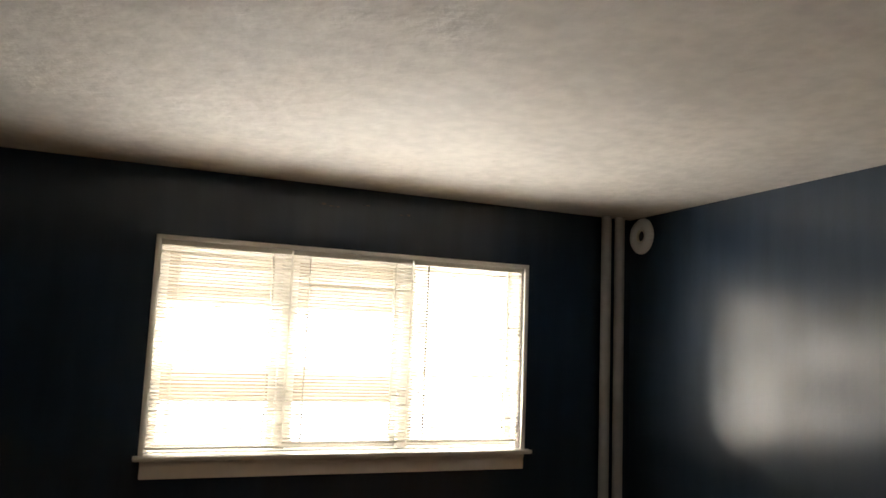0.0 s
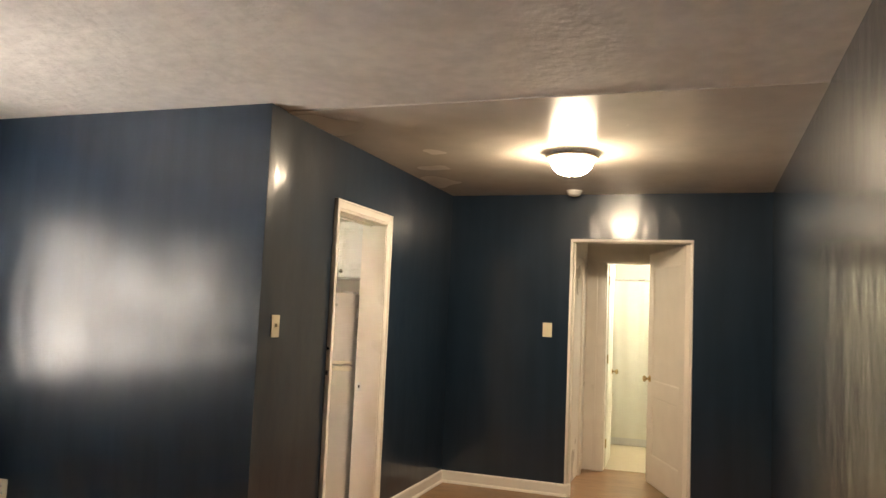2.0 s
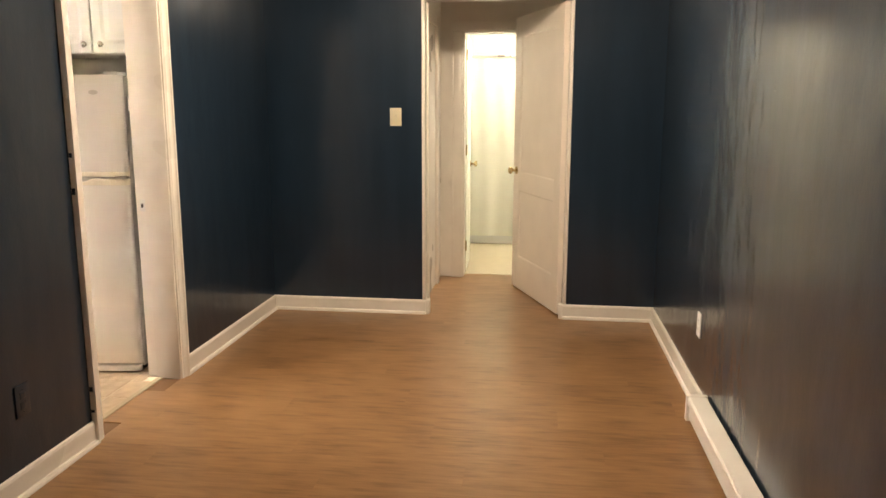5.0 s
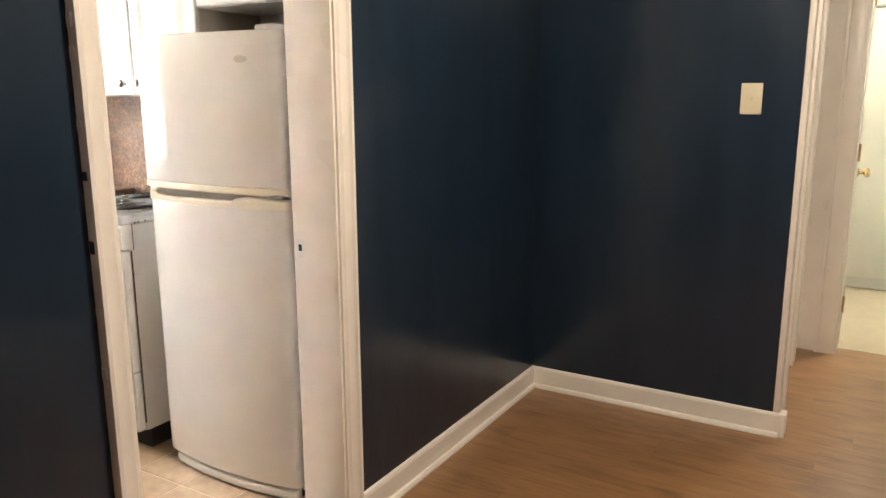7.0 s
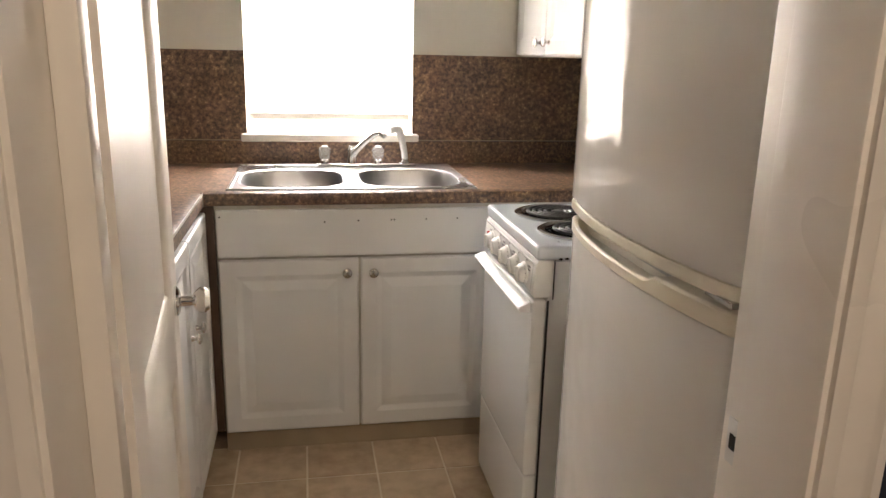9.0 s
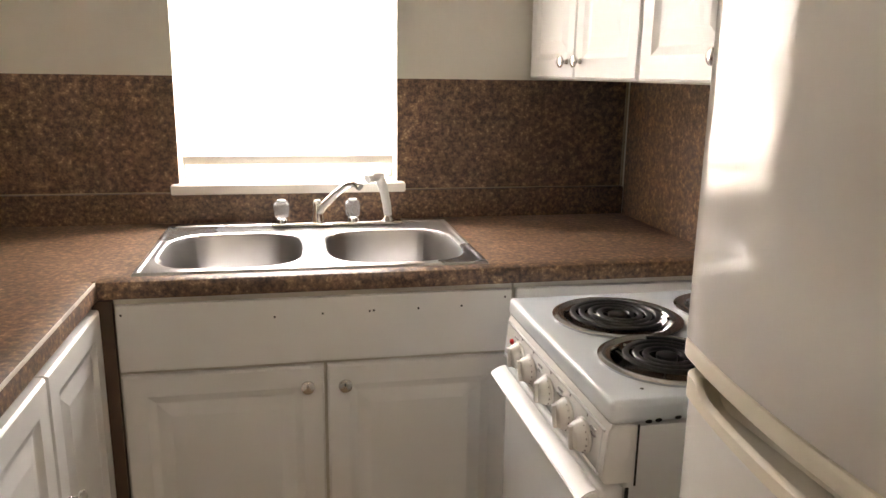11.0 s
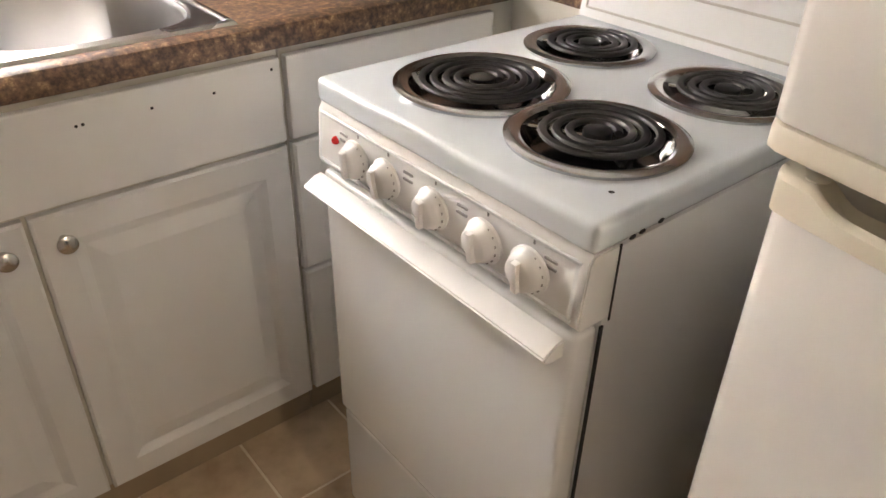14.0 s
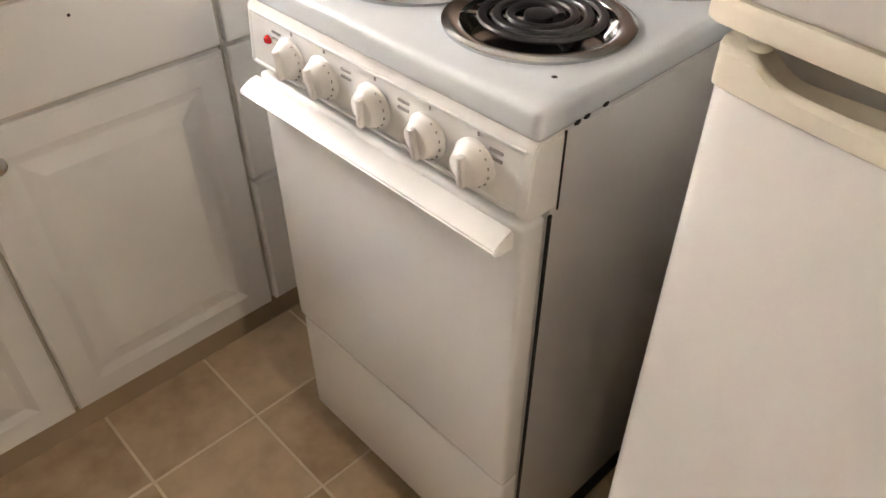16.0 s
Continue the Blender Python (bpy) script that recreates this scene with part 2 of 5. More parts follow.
STEEL = material("brushed_steel", (0.58, 0.575, 0.565), 0.28, 1.0, spots=0.05, scale=30, rough_var=0.02)
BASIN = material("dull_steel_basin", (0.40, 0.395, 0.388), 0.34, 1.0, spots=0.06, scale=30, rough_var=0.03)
CHROME = plain("chrome", (0.78, 0.78, 0.77), 0.08, 1.0)
NICKEL = material("satin_nickel", (0.58, 0.56, 0.53), 0.24, 1.0, spots=0.06, scale=40)
BRASS = plain("aged_brass", (0.62, 0.48, 0.26), 0.25, 1.0)
COIL = material("black_burner_coil", (0.018, 0.017, 0.017), 0.42, spots=0.3, scale=40)
RINGCHROME = plain("worn_chrome", (0.52, 0.53, 0.55), 0.14, 1.0)
PAN = plain("dark_chrome_drip_pan", (0.24, 0.235, 0.23), 0.09, 1.0)
# for holes, chips and seams, and as painted shade under the stove
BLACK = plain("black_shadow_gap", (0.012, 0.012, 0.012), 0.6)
DARKBROWN = material("dark_brown_wood", (0.10, 0.055, 0.03), 0.5, spots=0.3, scale=14, stretch=(1, 1, 0.2))
RED = plain("red_indicator_lens", (0.55, 0.02, 0.02), 0.2)
INK = plain("grey_print", (0.30, 0.29, 0.28), 0.6)
PIPE = material("grey_painted_pipe", (0.42, 0.41, 0.40), 0.4, spots=0.15, scale=12)
BLIND = translucent("white_blind_vinyl", (0.78, 0.73, 0.64), 0.08)
BLIND_THIN = translucent("thin_white_blind_vinyl", (0.88, 0.86, 0.82), 0.6)
ACRYLIC = plain("clear_acrylic", (0.92, 0.92, 0.90), 0.08, 0.0, Transmission_Weight=0.75, IOR=1.45)
GLASS = plain("window_glass", (1, 1, 1), 0.0, 0.0, Transmission_Weight=1.0, IOR=1.0)
LAMPRIM = material("tan_lamp_metal", (0.42, 0.34, 0.25), 0.4, spots=0.1, scale=20)
BOWL = material("lit_frosted_glass", (1.0, 0.85, 0.65), 0.3, emit=56.0, spots=0.02)
BATHGLOBE = material("lit_bath_globe", (1.0, 0.97, 0.87), 0.3, emit=46.0, spots=0.02)
BATHWALL = material("pale_yellow_bath_wall", (0.80, 0.79, 0.66), 0.5, spots=0.05, scale=5)
CURTAIN = material("white_shower_curtain", (0.84, 0.84, 0.74), 0.5, spots=0.05, scale=5)
BATHFLOOR = material("cream_bath_floor", (0.46, 0.40, 0.28), 0.45, spots=0.12, scale=12)
GROUND = material("grey_ground", (0.20, 0.20, 0.17), 0.9, spots=0.4, scale=1.5)

# ------------------------------------------------------------------ mesh helpers


def bm_new():
    return bmesh.new()


def box(bm, x0, x1, y0, y1, z0, z1, bevel=0.0, seg=2):
    g = bmesh.ops.create_cube(bm, size=1.0)
    vs = g["verts"]
    bmesh.ops.scale(bm, vec=(x1 - x0, y1 - y0, z1 - z0), verts=vs)
    bmesh.ops.translate(bm, vec=((x0 + x1) / 2, (y0 + y1) / 2, (z0 + z1) / 2), verts=vs)
    if bevel:
        es = list({e for v in vs for e in v.link_edges})
        bmesh.ops.bevel(bm, geom=es, offset=bevel, segments=seg, affect='EDGES', profile=0.6)
    return bm


def solid(x0, x1, y0, y1, z0, z1, bevel=0.0, seg=2):
    return box(bm_new(), x0, x1, y0, y1, z0, z1, bevel, seg)


def lathe(bm, profile, at=(0, 0, 0), axis='Z', n=24, m=None):
    """Turn (radius, height) pairs round an axis through at."""
    rot = m if m is not None else {'Z': Matrix(), 'Y': Matrix.Rotation(radians(90), 4, 'X'), 'X': Matrix.Rotation(radians(-90), 4, 'Y')}[axis]
    t = Matrix.Translation(at) @ rot
    rings = []
    for r, h in profile:
        if r < 1e-6:
            rings.append([bm.verts.new(t @ Vector((0, 0, h)))])
        else:
            rings.append([bm.verts.new(t @ Vector((r * math.cos(a), r * math.sin(a), h))) for a in (2 * math.pi * i / n for i in range(n))])
    for a, b in zip(rings, rings[1:]):
        for i in range(n):
            j = (i + 1) % n
            if len(a) == 1 and len(b) == 1:
                continue
            f = (a[0], b[j], b[i]) if len(a) == 1 else (a[i], a[j], b[0]) if len(b) == 1 else (a[i], a[j], b[j], b[i])
            bm.faces.new(f)
    bmesh.ops.recalc_face_normals(bm, faces=bm.faces)
    return bm


def tube(bm, pts, r, n=10, closed=False, flat=1.0):
    """A round bar through pts."""
    pts = [Vector(p) for p in pts]
    rings = []
    for i, p in enumerate(pts):
        a = pts[i - 1] if i else pts[0]
        b = pts[i + 1] if i < len(pts) - 1 else pts[-1]
        d = (b - a).normalized()
        up = Vector((0, 0, 1)) if abs(d.z) < 0.9 else Vector((1, 0, 0))
        s = d.cross(up).normalized()
        u = s.cross(d).normalized()
        rr = r[i] if isinstance(r, (list, tuple)) else r
        rings.append([bm.verts.new(p + s * rr * math.cos(q) + u * rr * flat * math.sin(q)) for q in (2 * math.pi * k / n for k in range(n))])
    for a, b in zip(rings, rings[1:]):
        for k in range(n):
            bm.faces.new((a[k], a[(k + 1) % n], b[(k + 1) % n], b[k]))
    for ring in (rings[0], rings[-1]):
        bm.faces.new(ring)
    bmesh.ops.recalc_face_normals(bm, faces=bm.faces)
    return bm


def extrude_profile(bm, prof, m0, m1):
    """A closed 2D outline swept from one pose to another."""
    a = [bm.verts.new(m0 @ Vector((x, y, 0))) for x, y in prof]
    b = [bm.verts.new(m1 @ Vector((x, y, 0))) for x, y in prof]
    n = len(prof)
    for i in range(n):
        bm.faces.new((a[i], a[(i + 1) % n], b[(i + 1) % n], b[i]))
    bm.faces.new(a)
    bm.faces.new(b)
    bmesh.ops.recalc_face_normals(bm, faces=bm.faces)
    return bm


def sheet(bm, rows):
    """A grid of points as a surface."""
    vs = [[bm.verts.new(p) for p in row] for row in rows]
    for a, b in zip(vs, vs[1:]):
        for i in range(len(a) - 1):
            bm.faces.new((a[i], a[i + 1], b[i + 1], b[i]))
    return bm


def finish(bm, name, mat, smooth=True):
    me = bpy.data.meshes.new(name)
    bm.to_mesh(me)
    bm.free()
    me.materials.append(mat)
    if smooth:
        for p in me.polygons:
            p.use_smooth = True
        me.set_sharp_from_angle(angle=radians(38))
    return me


def part(name, bm, mat, parent=None, label="", smooth=True):
    ob = new(name, finish(bm, name, mat, smooth))
    if parent is not None:
        ob.parent = parent
    return tagged(ob, label) if label else ob


def thing(name, m, label, category, group="", kind=""):
    ob = new(name)
    ob.empty_display_size = 0.1
    ob.matrix_basis = m
    return tagged(ob, label, category, group, kind)


def structure(name, bm, mat, label, category, smooth=False):
    return tagged(part(name, bm, mat, smooth=smooth), label, category, kind="structure")


def wall_with_hole(x0, x1, y0, y1, z1, hole, along='x'):
    """A wall slab from the floor to z1, with one opening (a0, a1, z0, z1) along its length."""
    bm = bm_new()
    a0, a1, h0, h1 = hole
    if along == 'x':
        box(bm, x0, a0, y0, y1, 0, z1)
        box(bm, a1, x1, y0, y1, 0, z1)
        box(bm, a0, a1, y0, y1, h1, z1)
        if h0 > 0:
            box(bm, a0, a1, y0, y1, 0, h0)
    else:
        box(bm, x0, x1, y0, a0, 0, z1)
        box(bm, x0, x1, a1, y1, 0, z1)
        box(bm, x0, x1, a0, a1, h1, z1)
        if h0 > 0:
            box(bm, x0, x1, a0, a1, 0, h0)
    return bm


# ------------------------------------------------------------------ the shell
H = 2.505            # ceiling
XW, XG, XF = -2.4, 3.43, 6.40     # west wall, chimney-like corner wall, far wall
YS, YA, YN = -0.435, 2.187, 4.70  # south wall, kitchen wall, window wall
KY0, KX0, KX1, KYN = 2.365, 3.55, 5.665, 4.68   # kitchen

structure("wall_north", wall_with_hole(XW, XG, YN, 4.96, H, (0.12, 2.57, 0.80, 2.10)), NAVY, "glossy navy blue painted wall around the wide window", "wall")
structure("wall_corner", solid(XG, XG + 0.06, YA + 0.09, YN, 0, H), NAVY, "glossy navy blue wall with brushed paint", "wall")
structure("wall_kitchen_side", wall_with_hole(XG, XF, YA, YA + 0.09, H, (4.21, 4.998, 0, 2.075)), NAVY, "glossy navy blue wall with the kitchen doorway", "wall")
structure("wall_far", wall_with_hole(XF, XF + 0.13, YS, YA, H, (0.14, 1.125, 0, 2.12), 'y'), NAVY, "glossy navy blue end wall with the hall opening", "wall")
structure("wall_south", solid(XW, XF + 0.13, YS - 0.13, YS, 0, H), NAVY, "long glossy navy blue wall", "wall")
structure("wall_west", solid(XW - 0.13, XW, YS - 0.13, 4.96, 0, H), NAVY, "glossy navy blue wall", "wall")
structure("ceiling", solid(XW - 0.13, 10.2, -1.0, 4.96, H, H + 0.12), CEIL, "off-white rough plaster ceiling", "ceiling")
structure("ceiling_panel", solid(3.575, XF, YS, YA, H - 0.007, H), CEIL_GLOSS, "smooth glossy painted part of the ceiling", "ceiling")

structure("kitchen_wall_north", wall_with_hole(KX0, KX1, KYN, 4.96, H, (4.226, 4.89, 1.03, 2.06)), CREAM, "cream painted kitchen wall with window", "wall")
structure("kitchen_wall_west", solid(XG + 0.06, KX0, KY0, 4.96, 0, H), CREAM, "cream painted kitchen wall", "wall")
structure("kitchen_wall_south", wall_with_hole(XG + 0.06, KX1, YA + 0.09, KY0, H, (4.21, 4.998, 0, 2.075)), CREAM, "cream painted kitchen wall with doorway", "wall")
structure("kitchen_wall_east", solid(KX1, KX1 + 0.12, YA + 0.09, 4.96, 0, H), CREAM, "cream painted kitchen wall behind the stove", "wall")

# hall beyond the far wall, and the bathroom
structure("hall_wall_north", solid(XF + 0.13, 7.62, 1.16, 1.28, 0, H), TRIM, "cream white painted hall wall", "wall")
structure("hall_wall_south", solid(XF + 0.13, 7.62, -0.12, 0.0, 0, H), TRIM, "cream white painted hall wall", "wall")
structure("bath_wall_front", wall_with_hole(7.62, 7.74, -0.9, 1.28, H, (0.36, 0.985, 0, 2.03), 'y'), TRIM, "cream white wall with the bathroom doorway", "wall")
structure("bath_wall_north", solid(7.74, 10.2, 1.16, 1.28, 0, H), BATHWALL, "pale yellow bathroom wall", "wall")
structure("bath_wall_south", solid(7.74, 10.2, -0.9, -0.78, 0, H), BATHWALL, "pale yellow bathroom wall", "wall")
structure("bath_wall_back", solid(10.08, 10.2, -0.78, 1.16, 0, H), BATHWALL, "pale yellow bathroom wall", "wall")
structure("bath_floor", solid(7.72, 10.1, -0.8, 1.2, -0.06, 0.004), BATHFLOOR, "cream bathroom floor", "floor")
fbm = bm_new()
box(fbm, XW, XG, YS, YN, -0.06, -0.004)
box(fbm, XG, XF, YS, YA, -0.06, -0.004)
box(fbm, 4.23, 4.98, YA, 2.30, -0.06, -0.004)
box(fbm, XF, 7.72, -0.1, 1.25, -0.06, -0.004)
FLOOR = structure("floor", fbm, SEAM, "brown wood laminate plank floor", "floor")
KFLOOR = structure("kitchen_floor", solid(KX0, KX1, 2.30, KYN, -0.06, 0.001), GROUT, "tan square tiles with pale joints", "floor")
structure("ground", solid(-400, 400, 4.97, 400, -2.6, -2.5), GROUND, "grey open ground outside the windows", "ground")

# the building across the yard, seen through the blinds
BRICKTAN = material("tan_facade", (0.46, 0.36, 0.24), 0.85, spots=0.25, scale=1.5)
hood = thing("neighbour_building", pose(-8, 16, -2.5), "tan facade of the building across the yard", "building")
part("wall", solid(0, 26, 0, 8, 0, 9.5), BRICKTAN, hood)
part("roof", solid(-0.3, 26.3, -0.3, 8.3, 9.5, 9.8), GROUND, hood)

# ------------------------------------------------------------------ trim, doors, window frames


def board(name, parent, x0, x1, y0, y1, z0, z1, mat=None, bevel=0.004, label=""):
    return part(name, solid(x0, x1, y0, y1, z0, z1, bevel), mat or TRIM, parent, label)


def baseboard(a, b, normal):
    """A white skirting board with its shoe moulding along the wall from a to b; normal points into the room."""
    a, b, nrm = Vector((*a, 0)), Vector((*b, 0)), Vector((*normal, 0))
    prof = [(0, 0), (0.026, 0), (0.026, 0.008), (0.021, 0.018), (0.013, 0.022), (0.013, 0.088), (0.009, 0.098), (0.003, 0.102), (0, 0.102)]
    bm = bm_new()
    va = [bm.verts.new(a + nrm * x + Vector((0, 0, z))) for x, z in prof]
    vb = [bm.verts.new(b + nrm * x + Vector((0, 0, z))) for x, z in prof]
    n = len(prof)
    for i in range(n):
        bm.faces.new((va[i], va[(i + 1) % n], vb[(i + 1) % n], vb[i]))
    bm.faces.new(va)
    bm.faces.new(vb)
    bmesh.ops.recalc_face_normals(bm, faces=bm.faces)
    return structure("baseboard", bm, TRIM, "white painted baseboard with shoe moulding", "baseboard")


baseboard((XG, YA - 0.013), (XG, YN), (-1, 0))
baseboard((XG - 0.026, YA), (4.175, YA), (0, -1))
baseboard((5.022, YA), (XF, YA), (0, -1))
baseboard((XF, 1.10), (XF, YA), (-1, 0))
baseboard((XF, YS), (XF, 0.165), (-1, 0))
baseboard((XW, YS), (3.395, YS), (0, 1))
baseboard((4.735, YS), (XF, YS), (0, 1))
baseboard((XW, YN), (3.10, YN), (0, -1))
baseboard((XW, YS), (XW, YN), (1, 0))
# returns of the skirting into the hall opening
board("baseboard", None, XF - 0.013, XF + 0.05, 1.075, 1.10, 0, 0.10)
board("baseboard", None, XF - 0.013, XF + 0.05, 0.165, 0.19, 0, 0.10)
for ob in [o for o in scene.objects if o.name.startswith("baseboard") and "label" not in o]:
    tagged(ob, "white painted baseboard end", "baseboard", kind="structure")


def casing(parent, side, x_in, x_out, y, z1):
    """One upright of the moulded casing: stepped profile that swells towards the outside."""
    s = 1 if x_out > x_in else -1
    w = abs(x_out - x_in)
    prof = [(0, 0), (0, -0.010), (0.010, -0.012), (0.014, -0.016), (0.026, -0.013), (0.042, -0.018), (w - 0.014, -0.020), (w - 0.010, -0.026), (w, -0.026), (w, 0)]
    bm = bm_new()
    a = [bm.verts.new((x_in + s * u, y + v, 0)) for u, v in prof]
    b = [bm.verts.new((x_in + s * u, y + v, z1 + u)) for u, v in prof]
    n = len(prof)
    for i in range(n):
        bm.faces.new((a[i], a[(i + 1) % n], b[(i + 1) % n], b[i]))
    bm.faces.new(a)
    bm.faces.new(b)
    bmesh.ops.recalc_face_normals(bm, faces=bm.faces)
    return part("casing", bm, TRIM, parent)


def casing_head(parent, x0, x1, w, y, z):
    prof = [(0, 0), (0, -0.010), (0.010, -0.012), (0.014, -0.016), (0.026, -0.013), (0.042, -0.018), (w - 0.014, -0.020), (w - 0.010, -0.026), (w, -0.026), (w, 0)]
    bm = bm_new()
    a = [bm.verts.new((x0 - u, y + v, z + u)) for u, v in prof]
    b = [bm.verts.new((x1 + u, y + v, z + u)) for u, v in prof]
    n = len(prof)
    for i in range(n):
        bm.faces.new((a[i], a[(i + 1) % n], b[(i + 1) % n], b[i]))
    bm.faces.new(a)
    bm.faces.new(b)
    bmesh.ops.recalc_face_normals(bm, faces=bm.faces)
    return part("casing_head", bm, TRIM, parent)


# kitchen doorway
frame_k = thing("door_frame_1", pose(0, 0, 0), "cream white moulded door frame of the kitchen doorway", "door frame", kind="structure")
casing(frame_k, -1, 4.236, 4.175, YA, 2.062)
casing(frame_k, 1, 4.964, 5.022, YA, 2.062)
casing_head(frame_k, 4.236, 4.964, 0.064, YA, 2.062)
board("jamb", frame_k, 4.212, 4.243, YA - 0.003, KY0 + 0.003, 0, 2.056)
board("jamb", frame_k, 4.972, 4.996, YA - 0.003, KY0 + 0.003, 0, 2.056)
board("head_jamb", frame_k, 4.212, 4.996, YA - 0.003, KY0 + 0.003, 2.056, 2.074)
board("door_stop", frame_k, 4.243, 4.271, 2.285, 2.318, 0, 2.045)
board("door_stop", frame_k, 4.957, 4.972, YA - 0.002, 2.316, 0, 2.045)
board("door_stop", frame_k, 4.271, 4.957, 2.285, 2.318, 2.045, 2.056)
board("casing", frame_k, 4.172, 4.236, KY0, KY0 + 0.018, 0, 2.07)
board("casing", frame_k, 4.984, 5.04, KY0, KY0 + 0.014, 0, 2.07)
strike = board("strike_plate", frame_k, 4.9695, 4.972, 2.324, 2.352, 0.885, 0.945, KNOBWHITE, 0.001, "painted-over strike plate")
part("latch_hole", solid(4.9685, 4.971, 2.333, 2.345, 0.905, 0.925), BLACK, strike)
structure("threshold", solid(4.243, 4.957, 2.285, 2.315, -0.004, 0.006, 0.003), TOE, "worn tan threshold strip in the kitchen doorway", "threshold")

# hall opening, lined in white
frame_h = thing("door_frame_2", pose(0, 0, 0), "cream white lining of the hall opening", "door frame", kind="structure")
board("jamb", frame_h, XF - 0.004, XF + 0.134, 1.102, 1.124, 0, 2.098)
board("jamb", frame_h, XF - 0.004, XF + 0.134, 0.142, 0.164, 0, 2.098)
board("head_jamb", frame_h, XF - 0.004, XF + 0.134, 0.142, 1.124, 2.098, 2.119)
board("door_stop", frame_h, XF + 0.07, XF + 0.10, 1.088, 1.102, 0, 2.086)
# closet casing on the side wall of the hall
board("casing", frame_h, 6.56, 6.64, 1.142, 1.16, 0, 2.09)
board("casing", frame_h, 7.30, 7.40, 1.138, 1.16, 0, 2.09)
board("casing_head", frame_h, 6.64, 7.30, 1.142, 1.16, 2.02, 2.09)

# bathroom doorway
frame_b = thing("door_frame_3", pose(0, 0, 0), "cream white bathroom door frame", "door frame", kind="structure")
board("casing", frame_b, 7.598, 7.62, 0.975, 1.05, 0, 2.02)
board("casing", frame_b, 7.592, 7.62, 1.05, 1.068, 0, 2.02)
board("casing", frame_b, 7.598, 7.62, 0.29, 0.37, 0, 2.02)
board("casing_head", frame_b, 7.598, 7.62, 0.29, 1.068, 2.02, 2.10)
board("jamb", frame_b, 7.617, 7.745, 0.962, 0.984, 0, 2.008)
board("jamb", frame_b, 7.617, 7.745, 0.361, 0.383, 0, 2.008)
board("head_jamb", frame_b, 7.617, 7.745, 0.361, 0.984, 2.008, 2.03)
for hz in (0.20, 1.02, 1.80):
    part("hinge", lathe(bm_new(), [(0, 0), (0.007, 0), (0.007, 0.09), (0, 0.09)], (7.752, 0.956, hz), n=10), BRASS, frame_b, "aged brass hinge")


def rings_panel(bm, x0, x1, z0, z1, y, rings):
    """Nested rectangles (inset, depth) that form a moulded panel; depth is positive into the door."""
    loops = []
    for ins, dep in rings:
        loops.append([bm.verts.new((x, y + dep, z)) for x, z in ((x0 + ins, z0 + ins), (x1 - ins, z0 + ins), (x1 - ins, z1 - ins), (x0 + ins, z1 - ins))])
    for a, b in zip(loops, loops[1:]):
        for i in range(4):
            j = (i + 1) % 4
            bm.faces.new((a[i], a[j], b[j], b[i]))
    bm.faces.new(loops[-1])


def door_leaf(w, h, t, panels):
    """A two-panel door in local coordinates: x along its width from the hinge, front and back moulded alike."""
    bm = bm_new()
    rail = [(0, 0), (0.012, 0.004), (0.018, 0.012), (0.03, 0.012)]
    stile = 0.11
    edges = [0.0] + [v for p in panels for v in p] + [h]
    for side, y, sg in ((0, 0.0, 1), (1, t, -1)):
        for a, b in zip(edges[::2], edges[1::2]):
            q = [bm.verts.new(p) for p in ((stile, y, a), (w - stile, y, a), (w - stile, y, b), (stile, y, b))]
            bm.faces.new(q)
        for x0, x1 in ((0, stile), (w - stile, w)):
            q = [bm.verts.new(p) for p in ((x0, y, 0), (x1, y, 0), (x1, y, h), (x0, y, h))]
            bm.faces.new(q)
        for a, b in panels:
            rings_panel(bm, stile, w - stile, a, b, y, [(i, d * sg) for i, d in rail])
    for c in (((0, 0, 0), (0, t, 0), (0, t, h), (0, 0, h)), ((w, 0, 0), (w, t, 0), (w, t, h), (w, 0, h)),
              ((0, 0, h), (w, 0, h), (w, t, h), (0, t, h)), ((0, 0, 0), (w, 0, 0), (w, t, 0), (0, t, 0))):
        bm.faces.new([bm.verts.new(p) for p in c])
    bmesh.ops.remove_doubles(bm, verts=bm.verts, dist=0.0004)
    bmesh.ops.recalc_face_normals(bm, faces=bm.faces)
    return bm


def round_knob(parent, x, y, z, out, mat, name="door_knob", k=1.0):
    """A turned knob on its rose; out is -1 or 1 along the local y axis."""
    prof = [(0.0, 0), (0.031 * k, 0), (0.031 * k, 0.004), (0.024 * k, 0.009), (0.011 * k, 0.012), (0.010 * k, 0.032), (0.020 * k, 0.038), (0.027 * k, 0.047), (0.027 * k, 0.056), (0.020 * k, 0.064), (0, 0.066)]
    rot = Matrix.Rotation(radians(90 if out < 0 else -90), 4, 'X')
    return part(name, lathe(bm_new(), prof, (x, y, z), n=20, m=rot), mat, parent)


hall_door = thing("door_1", pose(XF + 0.085, 0.168, 0.012, 0, 0, 21.4), "white two-panel hall door standing open", "door", kind="structure")
leaf = part("door_leaf", door_leaf(0.93, 2.07, 0.036, [(0.24, 0.78), (0.90, 1.94)]), DOORPAINT, hall_door)
round_knob(leaf, 0.865, 0.036, 0.925, 1, BRASS)
round_knob(leaf, 0.865, 0.0, 0.925, -1, BRASS)
part("latch_plate", solid(0.9295, 0.9315, 0.008, 0.028, 0.89, 0.95), BRASS, leaf)

kitchen_door = thing("door_2", pose(4.262, KY0 + 0.022, 0.012, 0, 0, 95.5), "cream white panel kitchen door standing open", "door", kind="structure")
leaf = part("door_leaf", door_leaf(0.70, 2.03, 0.035, [(0.22, 0.78), (0.90, 1.92)]), DOORPAINT, kitchen_door)
round_knob(leaf, 0.635, 0.0, 0.885, -1, CHROME, k=0.95)
round_knob(leaf, 0.635, 0.035, 0.885, 1, CHROME, k=0.6)

